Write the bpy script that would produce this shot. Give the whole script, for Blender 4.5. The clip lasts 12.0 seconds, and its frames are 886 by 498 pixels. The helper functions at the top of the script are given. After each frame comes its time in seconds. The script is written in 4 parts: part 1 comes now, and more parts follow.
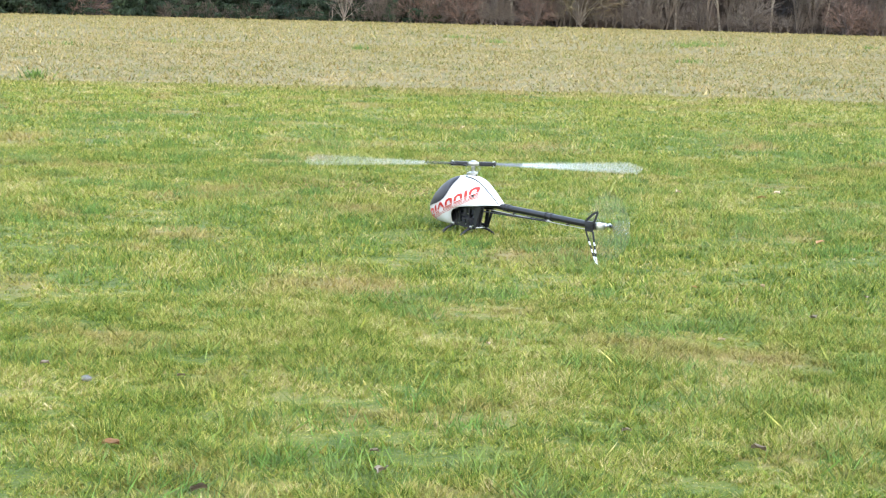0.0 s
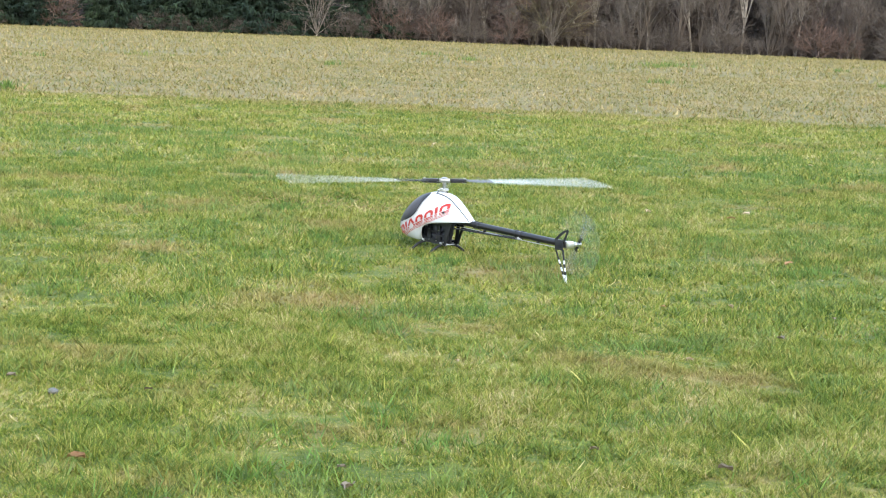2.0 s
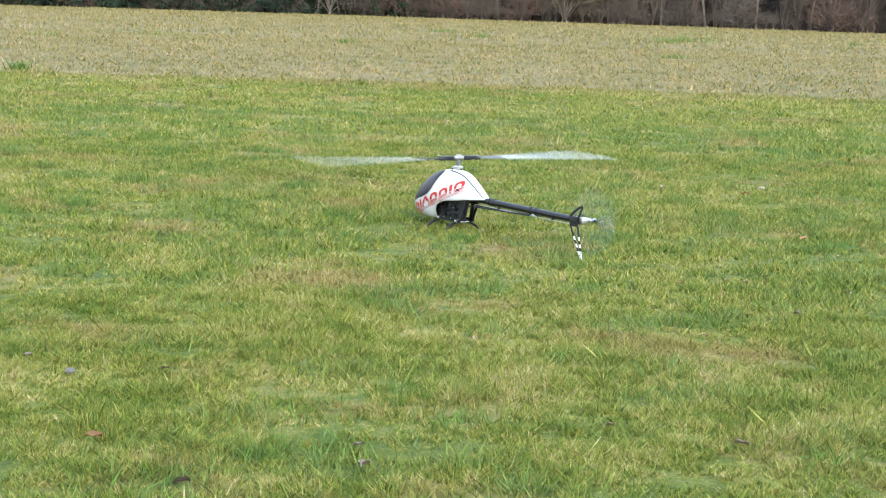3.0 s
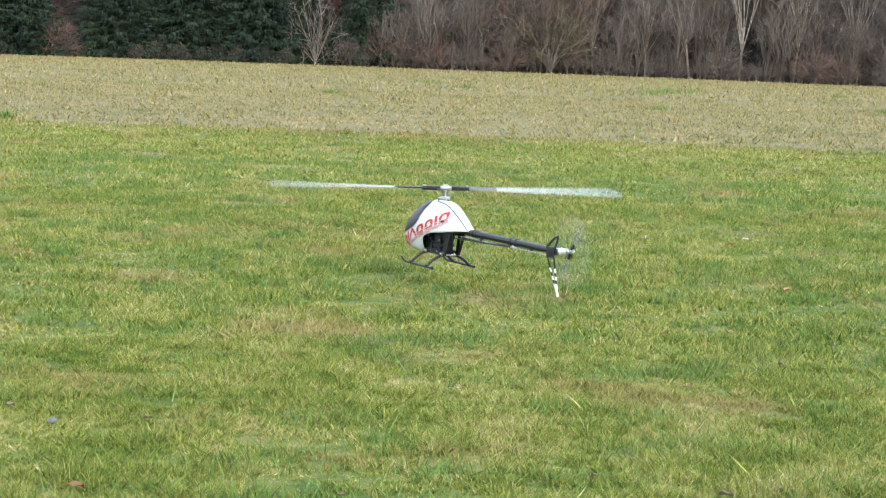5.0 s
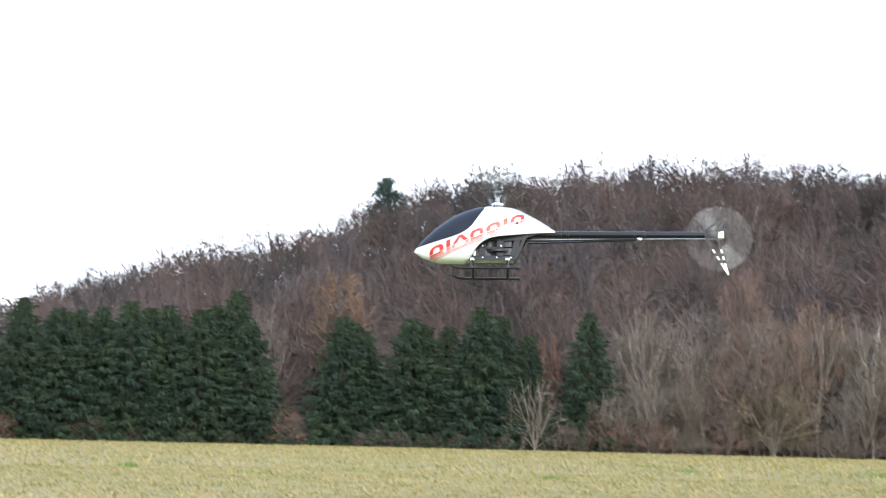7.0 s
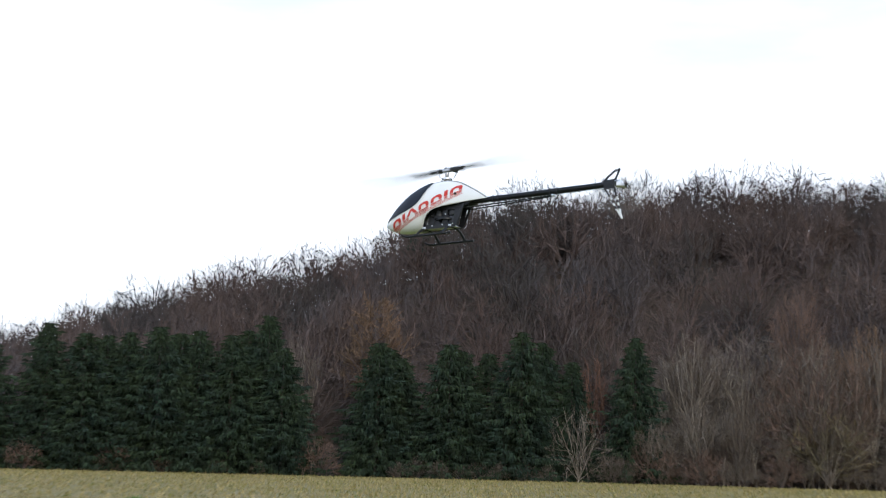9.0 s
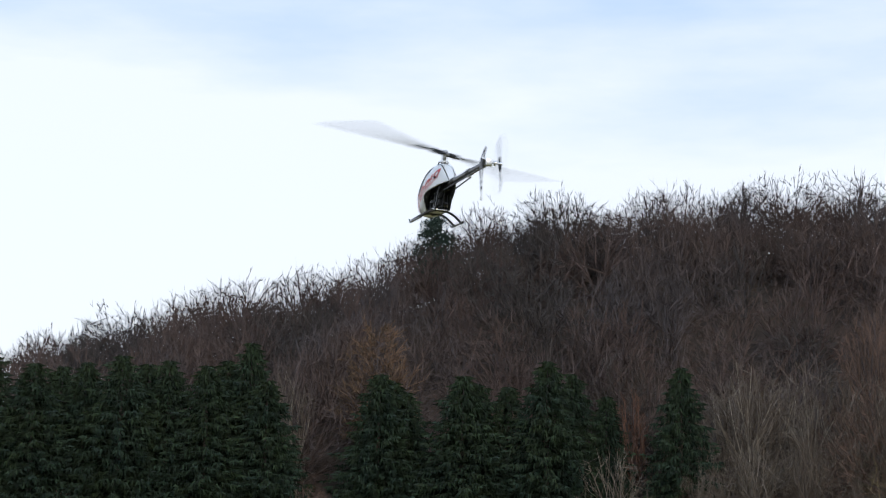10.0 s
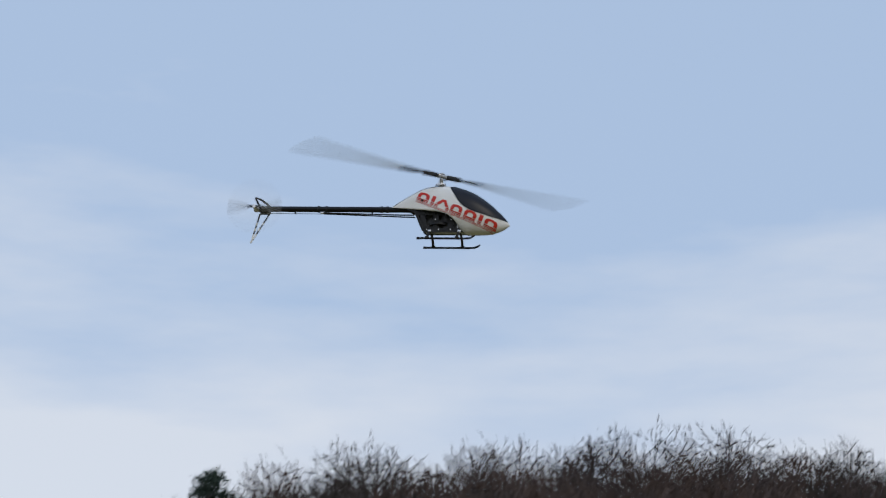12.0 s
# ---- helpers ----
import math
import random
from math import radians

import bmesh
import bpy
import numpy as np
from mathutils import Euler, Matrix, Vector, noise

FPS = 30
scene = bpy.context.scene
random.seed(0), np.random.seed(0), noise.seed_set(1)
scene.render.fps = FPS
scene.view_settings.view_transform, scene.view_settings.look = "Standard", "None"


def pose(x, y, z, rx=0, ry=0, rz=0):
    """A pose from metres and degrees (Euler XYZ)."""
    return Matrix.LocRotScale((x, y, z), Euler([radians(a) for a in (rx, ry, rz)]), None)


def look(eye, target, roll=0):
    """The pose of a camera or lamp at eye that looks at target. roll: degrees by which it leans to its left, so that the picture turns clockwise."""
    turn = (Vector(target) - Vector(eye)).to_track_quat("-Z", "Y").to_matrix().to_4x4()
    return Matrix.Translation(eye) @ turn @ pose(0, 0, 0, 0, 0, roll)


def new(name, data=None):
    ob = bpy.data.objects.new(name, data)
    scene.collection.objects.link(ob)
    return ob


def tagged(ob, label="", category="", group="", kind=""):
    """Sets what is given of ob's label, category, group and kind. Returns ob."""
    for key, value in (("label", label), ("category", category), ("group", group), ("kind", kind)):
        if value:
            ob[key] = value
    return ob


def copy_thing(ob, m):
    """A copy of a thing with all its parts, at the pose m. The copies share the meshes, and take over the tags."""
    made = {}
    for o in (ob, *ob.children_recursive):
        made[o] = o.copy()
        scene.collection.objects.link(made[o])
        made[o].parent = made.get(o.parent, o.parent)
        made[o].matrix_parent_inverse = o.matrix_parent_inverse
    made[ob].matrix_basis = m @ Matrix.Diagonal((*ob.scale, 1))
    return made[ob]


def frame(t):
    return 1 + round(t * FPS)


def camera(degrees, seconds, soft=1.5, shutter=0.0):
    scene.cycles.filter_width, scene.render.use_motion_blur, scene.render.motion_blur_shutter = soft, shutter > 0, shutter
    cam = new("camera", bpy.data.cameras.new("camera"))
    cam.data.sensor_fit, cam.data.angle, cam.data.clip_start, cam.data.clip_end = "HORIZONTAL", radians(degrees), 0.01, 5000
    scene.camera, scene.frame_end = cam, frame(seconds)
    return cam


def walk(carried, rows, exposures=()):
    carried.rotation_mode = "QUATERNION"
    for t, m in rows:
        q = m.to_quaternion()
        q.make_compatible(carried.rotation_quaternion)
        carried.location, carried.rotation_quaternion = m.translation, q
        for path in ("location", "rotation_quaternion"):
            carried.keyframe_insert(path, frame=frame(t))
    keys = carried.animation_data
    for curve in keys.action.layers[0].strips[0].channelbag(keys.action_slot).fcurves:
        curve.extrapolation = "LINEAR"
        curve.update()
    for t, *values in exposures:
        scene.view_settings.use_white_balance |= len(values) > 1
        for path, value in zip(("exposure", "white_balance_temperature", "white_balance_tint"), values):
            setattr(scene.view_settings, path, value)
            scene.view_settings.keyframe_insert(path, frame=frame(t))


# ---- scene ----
cam = camera(30.26, 12.0, soft=1.1, shutter=0.4)


def aim(x, y, z, yaw, pitch, roll):
    """A camera pose: yaw clockwise from +y, pitch up, roll to the right, in degrees."""
    a, b = radians(yaw), radians(pitch)
    way = Vector((math.sin(a) * math.cos(b), math.cos(a) * math.cos(b), math.sin(b)))
    return look((x, y, z), Vector((x, y, z)) + way, -roll)


CAMERA_ROWS = [
    (0.0, 0.0, 0.0, 1.1, -0.9, -8.667, -1.519),
    (0.5, 0.0, 0.0, 1.1, -1.366, -8.678, -1.628),
    (1.0, 0.0, 0.0, 1.1, -0.921, -8.087, -1.879),
    (1.5, 0.0, 0.0, 1.1, -0.0, -7.485, -2.4),
    (2.0, 0.0, 0.0, 1.1, 0.138, -8.05, -2.387),
    (2.5, 0.0, 0.0, 1.1, 0.359, -8.106, -2.471),
    (3.0, 0.0, 0.0, 1.1, -0.353, -8.858, -1.888),
    (3.2, 0.0, 0.0, 1.1, -0.263, -8.454, -1.776),
    (5.0, 0.0, 0.0, 1.1, 0.134, -7.091, -2.121),
    (5.5, 0.0, 0.0, 1.1, -0.616, -5.116, -2.123),
    (6.0, 0.0, 0.0, 1.1, -2.823, 0.188, -2.119),
    (6.5, 0.0, 0.0, 1.1, -5.001, 3.505, -1.498),
    (7.0, 0.0, 0.0, 1.1, -7.887, 6.092, -1.38),
    (7.2, 0.0, 0.0, 1.1, -8.599, 6.595, -1.376),
    (8.8, 0.037, -0.298, 1.1, -9.294, 6.919, -1.460),
    (9.0, -0.447, 3.644, 1.1, -9.334, 7.107, -1.470),
    (9.5, -1.641, 13.366, 1.1, -9.899, 8.651, -1.386),
    (10.0, -2.182, 17.768, 1.1, -10.150, 8.851, -1.377),
    (10.5, -2.725, 22.196, 1.1, -9.878, 10.264, -1.396),
    (11.0, -3.374, 27.481, 1.1, -7.667, 12.549, -1.376),
    (11.5, -4.003, 32.604, 1.1, -6.201, 16.701, -1.346),
    (12.0, -4.582, 37.320, 1.1, -3.253, 20.250, -0.941),
]
walk(cam, [(t, aim(*row)) for t, *row in CAMERA_ROWS],
     exposures=[(0, 0.0), (0.5, -0.17), (1.5, -0.24), (2.5, -0.26), (5.2, -0.28), (6.0, -0.04), (7.2, -0.12), (8.8, -1.15), (9.5, -1.6), (10.5, -1.75), (11.0, -1.7), (11.5, -1.85), (12.0, -2.2)])

# ---- sky and sun ----
SUN_AZ, SUN_EL = 155.0, 28.0      # clockwise from +y: behind the camera, to the right
world = bpy.data.worlds.new("sky")
scene.world = world
world.use_nodes = True
wn, wl = world.node_tree.nodes, world.node_tree.links
wn.clear()
w_out = wn.new("ShaderNodeOutputWorld")
w_bg = wn.new("ShaderNodeBackground")
w_sky = wn.new("ShaderNodeTexSky")
w_sky.sky_type, w_sky.sun_disc = "NISHITA", False
w_sky.sun_elevation, w_sky.sun_rotation = radians(SUN_EL), radians(SUN_AZ)
w_co = wn.new("ShaderNodeTexCoord")
w_map = wn.new("ShaderNodeMapping")
w_map.inputs["Scale"].default_value = (1.0, 1.0, 4.5)
w_noise = wn.new("ShaderNodeTexNoise")
w_noise.inputs["Scale"].default_value = 2.6
w_noise.inputs["Detail"].default_value = 7
w_noise.inputs["Roughness"].default_value = 0.55
w_ramp = wn.new("ShaderNodeValToRGB")
w_ramp.color_ramp.elements[0].position, w_ramp.color_ramp.elements[0].color = 0.36, (1.50, 1.95, 2.68, 1)
w_ramp.color_ramp.elements[1].position, w_ramp.color_ramp.elements[1].color = 0.66, (2.42, 2.60, 2.92, 1)
w_add = wn.new("ShaderNodeMix")
w_add.data_type, w_add.blend_type = "RGBA", "ADD"
w_add.inputs[0].default_value = 0.03
w_bg.inputs["Strength"].default_value = 1.2
wl.new(w_co.outputs["Generated"], w_map.inputs[0])
wl.new(w_map.outputs[0], w_noise.inputs[0])
w_xyz = wn.new("ShaderNodeSeparateXYZ")
wl.new(w_co.outputs["Generated"], w_xyz.inputs[0])
w_low = wn.new("ShaderNodeMath")
w_low.operation = "MULTIPLY_ADD"
w_low.inputs[1].default_value, w_low.inputs[2].default_value = -1.7, 0.61
wl.new(w_xyz.outputs[2], w_low.inputs[0])
w_sum = wn.new("ShaderNodeMath")
w_sum.operation = "MULTIPLY_ADD"
w_sum.inputs[1].default_value = 0.9
wl.new(w_noise.outputs[0], w_sum.inputs[0])
wl.new(w_low.outputs[0], w_sum.inputs[2])
wl.new(w_sum.outputs[0], w_ramp.inputs[0])
wl.new(w_ramp.outputs[0], w_add.inputs[6])
wl.new(w_sky.outputs[0], w_add.inputs[7])
wl.new(w_add.outputs[2], w_bg.inputs[0])
wl.new(w_bg.outputs[0], w_out.inputs[0])

sun = new("sun", bpy.data.lights.new("sun", "SUN"))
sun.data.energy, sun.data.angle, sun.data.color = 3.6, radians(11), (1.0, 0.90, 0.74)
sun.matrix_world = look((20 * math.sin(radians(SUN_AZ)), 20 * math.cos(radians(SUN_AZ)), 20 * math.tan(radians(SUN_EL))), (0, 0, 0))

# ---- materials ----


def material(name, base, rough=0.6, metal=0.0, spread=0.25, scale=8.0, bump=0.0, bump_scale=60.0, coat=0.0, island=False, second=None, patch=1.5):
    """A surface with its colour varied at two scales, an optional second colour in patches, and fine relief."""
    m = bpy.data.materials.new(name)
    m.use_nodes = True
    n, l = m.node_tree.nodes, m.node_tree.links
    b = n["Principled BSDF"]
    b.inputs["Roughness"].default_value, b.inputs["Metallic"].default_value = rough, metal
    b.inputs["Coat Weight"].default_value = coat
    geo = n.new("ShaderNodeNewGeometry")
    co = n.new("ShaderNodeTexCoord")
    fine = n.new("ShaderNodeTexNoise")
    fine.inputs["Scale"].default_value, fine.inputs["Detail"].default_value = scale, 4
    l.new(co.outputs["Object"], fine.inputs[0])
    big = n.new("ShaderNodeTexNoise")
    big.inputs["Scale"].default_value, big.inputs["Detail"].default_value = patch, 3
    l.new(co.outputs["Object"], big.inputs[0])
    mix = n.new("ShaderNodeMix")
    mix.data_type = "RGBA"
    mix.inputs[6].default_value = (*base, 1)
    mix.inputs[7].default_value = (*(second or [c * (1 - spread) for c in base]), 1)
    ramp = n.new("ShaderNodeMapRange")
    ramp.inputs[1].default_value, ramp.inputs[2].default_value = 0.38, 0.64
    l.new(big.outputs[0], ramp.inputs[0])
    l.new(ramp.outputs[0], mix.inputs[0])
    var = n.new("ShaderNodeMapRange")
    var.inputs[1].default_value, var.inputs[2].default_value = (0.0, 1.0) if island else (0.3, 0.7)
    var.inputs[3].default_value, var.inputs[4].default_value = 1 - spread, 1 + spread
    l.new(geo.outputs["Random Per Island"] if island else fine.outputs[0], var.inputs[0])
    mul = n.new("ShaderNodeVectorMath")
    mul.operation = "SCALE"
    l.new(mix.outputs[2], mul.inputs[0])
    l.new(var.outputs[0], mul.inputs["Scale"])
    l.new(mul.outputs[0], b.inputs["Base Color"])
    if bump:
        bn = n.new("ShaderNodeTexNoise")
        bn.inputs["Scale"].default_value = bump_scale
        l.new(co.outputs["Object"], bn.inputs[0])
        bp = n.new("ShaderNodeBump")
        bp.inputs["Strength"].default_value, bp.inputs["Distance"].default_value = bump, 0.02
        l.new(bn.outputs[0], bp.inputs["Height"])
        l.new(bp.outputs[0], b.inputs["Normal"])
    return m


def grass_material(name, stem_tones, island):
    """Grass: tones from a ramp, drawn by patches across the field, with dead brown patches and a change from mown green to dry meadow at about 20 m."""
    m = bpy.data.materials.new(name)
    m.use_nodes = True
    n, l = m.node_tree.nodes, m.node_tree.links
    b = n["Principled BSDF"]
    b.inputs["Roughness"].default_value = 0.75
    b.inputs["Specular IOR Level"].default_value = 0.25
    geo = n.new("ShaderNodeNewGeometry")
    noises = []
    for scale, detail in ((0.3, 3), (3.0, 6), (20.0, 4), (55.0, 2), (1.1, 5)):
        t = n.new("ShaderNodeTexNoise")
        t.inputs["Scale"].default_value, t.inputs["Detail"].default_value, t.inputs["Roughness"].default_value = scale, detail, 0.6
        l.new(geo.outputs["Position"], t.inputs[0])
        noises.append(t.outputs[0])

    def calc(op, a, c, d=None):
        k = n.new("ShaderNodeMath")
        k.operation = op
        for i, v in enumerate((a, c, d)):
            if v is None:
                continue
            if isinstance(v, (int, float)):
                k.inputs[i].default_value = v
            else:
                l.new(v, k.inputs[i])
        return k.outputs[0]
    patch = calc("ADD", calc("MULTIPLY", noises[0], 0.34), calc("MULTIPLY", noises[1], 0.66))
    mixv = calc("ADD", calc("MULTIPLY", patch, 0.68), calc("MULTIPLY", noises[2], 0.32))
    if not island:
        mixv = calc("MULTIPLY_ADD", mixv, 1.9, -0.45)
    if island:
        mixv = calc("ADD", calc("MULTIPLY_ADD", mixv, 2.0, -0.75), calc("MULTIPLY", geo.outputs["Random Per Island"], 0.52))
    green = n.new("ShaderNodeValToRGB")
    dry = n.new("ShaderNodeValToRGB")
    for ramp, tones in ((green, stem_tones[0]), (dry, stem_tones[1])):
        while len(ramp.color_ramp.elements) < len(tones):
            ramp.color_ramp.elements.new(0.5)
        for e, (p, c) in zip(ramp.color_ramp.elements, tones):
            e.position, e.color = p, (*c, 1)
        l.new(mixv, ramp.inputs[0])
    xyz = n.new("ShaderNodeSeparateXYZ")
    l.new(geo.outputs["Position"], xyz.inputs[0])
    edge = n.new("ShaderNodeMapRange")
    edge.inputs[1].default_value, edge.inputs[2].default_value = 18.6, 20.6
    l.new(calc("ADD", xyz.outputs[1], calc("MULTIPLY", calc("SUBTRACT", noises[1], 0.5), 5.0)), edge.inputs[0])
    mix = n.new("ShaderNodeMix")
    mix.data_type = "RGBA"
    l.new(edge.outputs[0], mix.inputs[0])
    l.new(green.outputs[0], mix.inputs[6])
    l.new(dry.outputs[0], mix.inputs[7])
    dead = n.new("ShaderNodeMapRange")
    dead.inputs[1].default_value, dead.inputs[2].default_value, dead.inputs[4].default_value = 0.53, 0.70, 0.8
    l.new(calc("MULTIPLY_ADD", noises[2], 0.22, calc("MULTIPLY_ADD", noises[4], 1.0, -0.11)), dead.inputs[0])
    brown = n.new("ShaderNodeMix")
    brown.data_type = "RGBA"
    brown.inputs[7].default_value = (0.290, 0.205, 0.085, 1)
    l.new(dead.outputs[0], brown.inputs[0])
    l.new(mix.outputs[2], brown.inputs[6])
    colour = brown.outputs[2]
    if island:
        tone = n.new("ShaderNodeVectorMath")
        tone.operation = "SCALE"
        l.new(colour, tone.inputs[0])
        l.new(calc("MULTIPLY_ADD", calc("FRACT", calc("MULTIPLY", geo.outputs["Random Per Island"], 47.3), 0.0), 0.50, calc("MULTIPLY_ADD", noises[3], 1.3, 0.13)), tone.inputs["Scale"])
        colour = tone.outputs[0]
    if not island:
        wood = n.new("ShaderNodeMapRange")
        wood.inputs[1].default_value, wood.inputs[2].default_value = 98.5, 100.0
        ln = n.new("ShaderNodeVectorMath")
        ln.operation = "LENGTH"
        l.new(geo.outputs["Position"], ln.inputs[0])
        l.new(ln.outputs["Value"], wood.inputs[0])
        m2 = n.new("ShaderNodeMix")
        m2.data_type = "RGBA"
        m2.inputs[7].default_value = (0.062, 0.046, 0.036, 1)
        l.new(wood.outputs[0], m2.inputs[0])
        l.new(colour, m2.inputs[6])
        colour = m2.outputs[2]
        bp = n.new("ShaderNodeBump")
        bp.inputs["Strength"].default_value, bp.inputs["Distance"].default_value = 0.8, 0.03
        l.new(noises[2], bp.inputs["Height"])
        l.new(bp.outputs[0], b.inputs["Normal"])
    l.new(colour, b.inputs["Base Color"])
    return m


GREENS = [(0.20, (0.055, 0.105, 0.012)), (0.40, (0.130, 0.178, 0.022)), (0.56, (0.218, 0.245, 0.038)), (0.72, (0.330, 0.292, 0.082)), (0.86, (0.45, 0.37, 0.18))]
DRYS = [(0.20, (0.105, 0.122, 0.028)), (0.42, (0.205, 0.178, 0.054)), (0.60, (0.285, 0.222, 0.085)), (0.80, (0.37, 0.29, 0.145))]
# floor under the blades: the same grass tones, darkened to 0.60 and 0.72
M_FLOOR = grass_material("grass_floor", ([(p, [k * 0.60 for k in c]) for p, c in GREENS], [(p, [k * 0.72 for k in c]) for p, c in DRYS]), False)
M_GRASS = grass_material("grass_blades", (GREENS, DRYS), True)
M_TUFT = material("tuft_grass", (0.085, 0.165, 0.022), 0.75, spread=0.45, island=True, second=(0.150, 0.200, 0.040), patch=2.0)
M_THATCH = material("dead_grass", (0.25, 0.185, 0.070), 0.85, spread=0.45, island=True, second=(0.30, 0.24, 0.09), patch=3.0)
M_BARK = material("bare_twigs", (0.090, 0.076, 0.076), 0.9, spread=0.24, island=True, second=(0.118, 0.080, 0.066), patch=0.20)
M_BARK_RED = material("reddish_bark", (0.112, 0.074, 0.062), 0.9, spread=0.24, island=True, second=(0.090, 0.066, 0.060), patch=0.2)
M_BARK_DARK = material("dark_bark", (0.058, 0.050, 0.048), 0.9, spread=0.24, island=True, second=(0.075, 0.060, 0.052), patch=0.2)
M_RUST = material("rusty_leaves", (0.120, 0.066, 0.048), 0.85, spread=0.4, island=True, second=(0.14, 0.07, 0.045), patch=0.6)
M_PALE = material("pale_bark", (0.36, 0.31, 0.25), 0.85, spread=0.3, scale=6, bump=0.4, bump_scale=30, second=(0.15, 0.12, 0.085), patch=0.7)
M_PALE_TWIG = material("pale_twigs", (0.160, 0.132, 0.106), 0.9, spread=0.3, island=True, second=(0.105, 0.078, 0.058), patch=0.4)
M_YELLOW_TWIG = material("mossy_twigs", (0.125, 0.106, 0.055), 0.9, spread=0.3, island=True, second=(0.20, 0.15, 0.08), patch=0.5)
M_RED_TWIG = material("reddish_twigs", (0.17, 0.105, 0.078), 0.9, spread=0.3, island=True, second=(0.12, 0.08, 0.06), patch=0.5)
M_LARCH = material("larch_needles", (0.20, 0.122, 0.076), 0.9, spread=0.35, island=True, second=(0.13, 0.085, 0.052), patch=0.6)
M_SPRUCE = material("spruce_needles", (0.010, 0.025, 0.012), 0.85, spread=0.5, island=True, second=(0.022, 0.039, 0.013), patch=0.45)
M_PINE = material("pine_needles", (0.030, 0.055, 0.040), 0.8, spread=0.4, island=True, patch=0.6)
M_WHITE = material("white_gelcoat", (0.80, 0.80, 0.79), 0.22, spread=0.02, coat=0.5, scale=20, second=(0.77, 0.77, 0.76))
M_RED = material("red_film", (0.56, 0.030, 0.018), 0.35, spread=0.05)
M_TINT = material("tinted_window", (0.010, 0.012, 0.020), 0.4, spread=0.1)
M_TINT.node_tree.nodes["Principled BSDF"].inputs["Specular IOR Level"].default_value = 0.25
M_BLACK = material("black_carbon", (0.020, 0.021, 0.025), 0.36, spread=0.25, scale=90, bump=0.05, bump_scale=300)
M_GLOSS = material("black_tube", (0.010, 0.010, 0.012), 0.30, spread=0.15)
for dark in (M_BLACK, M_GLOSS):
    dark.node_tree.nodes["Principled BSDF"].inputs["Specular IOR Level"].default_value = 0.28
M_SILVER = material("machined_aluminium", (0.78, 0.78, 0.79), 0.28, 1.0, spread=0.08, scale=60)
M_STEEL = material("steel", (0.45, 0.45, 0.46), 0.35, 1.0, spread=0.1, scale=60)
M_BLADE = material("blade_white", (0.74, 0.75, 0.72), 0.35, spread=0.05)
M_BLADE.node_tree.nodes["Principled BSDF"].inputs["Alpha"].default_value = 0.62
M_BLADE_DARK = material("blade_carbon", (0.03, 0.03, 0.033), 0.35, spread=0.15)
M_SWEEP = material("blade_sweep", (0.62, 0.62, 0.60), 0.6, spread=0.05)
M_SWEEP.node_tree.nodes["Principled BSDF"].inputs["Alpha"].default_value = 0.06
M_STEEL_PAINT = material("grey_blade", (0.30, 0.30, 0.29), 0.4, spread=0.05)
M_STEEL_PAINT.node_tree.nodes["Principled BSDF"].inputs["Alpha"].default_value = 0.30
M_PACK = material("battery_wrap", (0.035, 0.037, 0.045), 0.5, spread=0.2)
M_LEAF = material("fallen_leaf", (0.46, 0.24, 0.10), 0.7, spread=0.25, second=(0.40, 0.26, 0.15), patch=9)
M_LEAF_GREY = material("withered_leaf", (0.34, 0.27, 0.19), 0.8, spread=0.25, second=(0.26, 0.20, 0.14), patch=9)
M_LEAF_PALE = material("pale_leaf", (0.74, 0.58, 0.40), 0.7, spread=0.25, patch=9)
M_STONE = material("grey_stone", (0.17, 0.165, 0.155), 0.9, spread=0.3, bump=0.5, bump_scale=80)

# ---- helpers for meshes ----


def mesh_from(name, verts, faces, mat, smooth=False):
    me = bpy.data.meshes.new(name)
    me.from_pydata([tuple(v) for v in verts], [], faces)
    me.materials.append(mat)
    if smooth:
        me.polygons.foreach_set("use_smooth", [True] * len(me.polygons))
    me.update()
    return me


def soup(name, tris, mat):
    """A mesh of loose triangles from an array (n, 3, 3)."""
    tris = np.ascontiguousarray(tris, dtype=np.float32)
    k = len(tris)
    me = bpy.data.meshes.new(name)
    me.vertices.add(3 * k)
    me.vertices.foreach_set("co", tris.ravel())
    me.loops.add(3 * k)
    me.loops.foreach_set("vertex_index", np.arange(3 * k, dtype=np.int32))
    me.polygons.add(k)
    me.polygons.foreach_set("loop_start", np.arange(0, 3 * k, 3, dtype=np.int32))
    me.materials.append(mat)
    me.update(calc_edges=True)
    return me


def part(name, bm, mat, parent, label="", smooth=True):
    """Link a bmesh, or a finished mesh, as one object under its thing."""
    if isinstance(bm, bmesh.types.BMesh):
        me = bpy.data.meshes.new(name)
        bmesh.ops.recalc_face_normals(bm, faces=bm.faces)
        bm.to_mesh(me)
        bm.free()
        me.materials.append(mat)
        if smooth:
            me.polygons.foreach_set("use_smooth", [True] * len(me.polygons))
            me.set_sharp_from_angle(angle=radians(38))
    else:
        me = bm
    ob = new(name, me)
    ob.parent = parent
    if label:
        tagged(ob, label)
    return ob


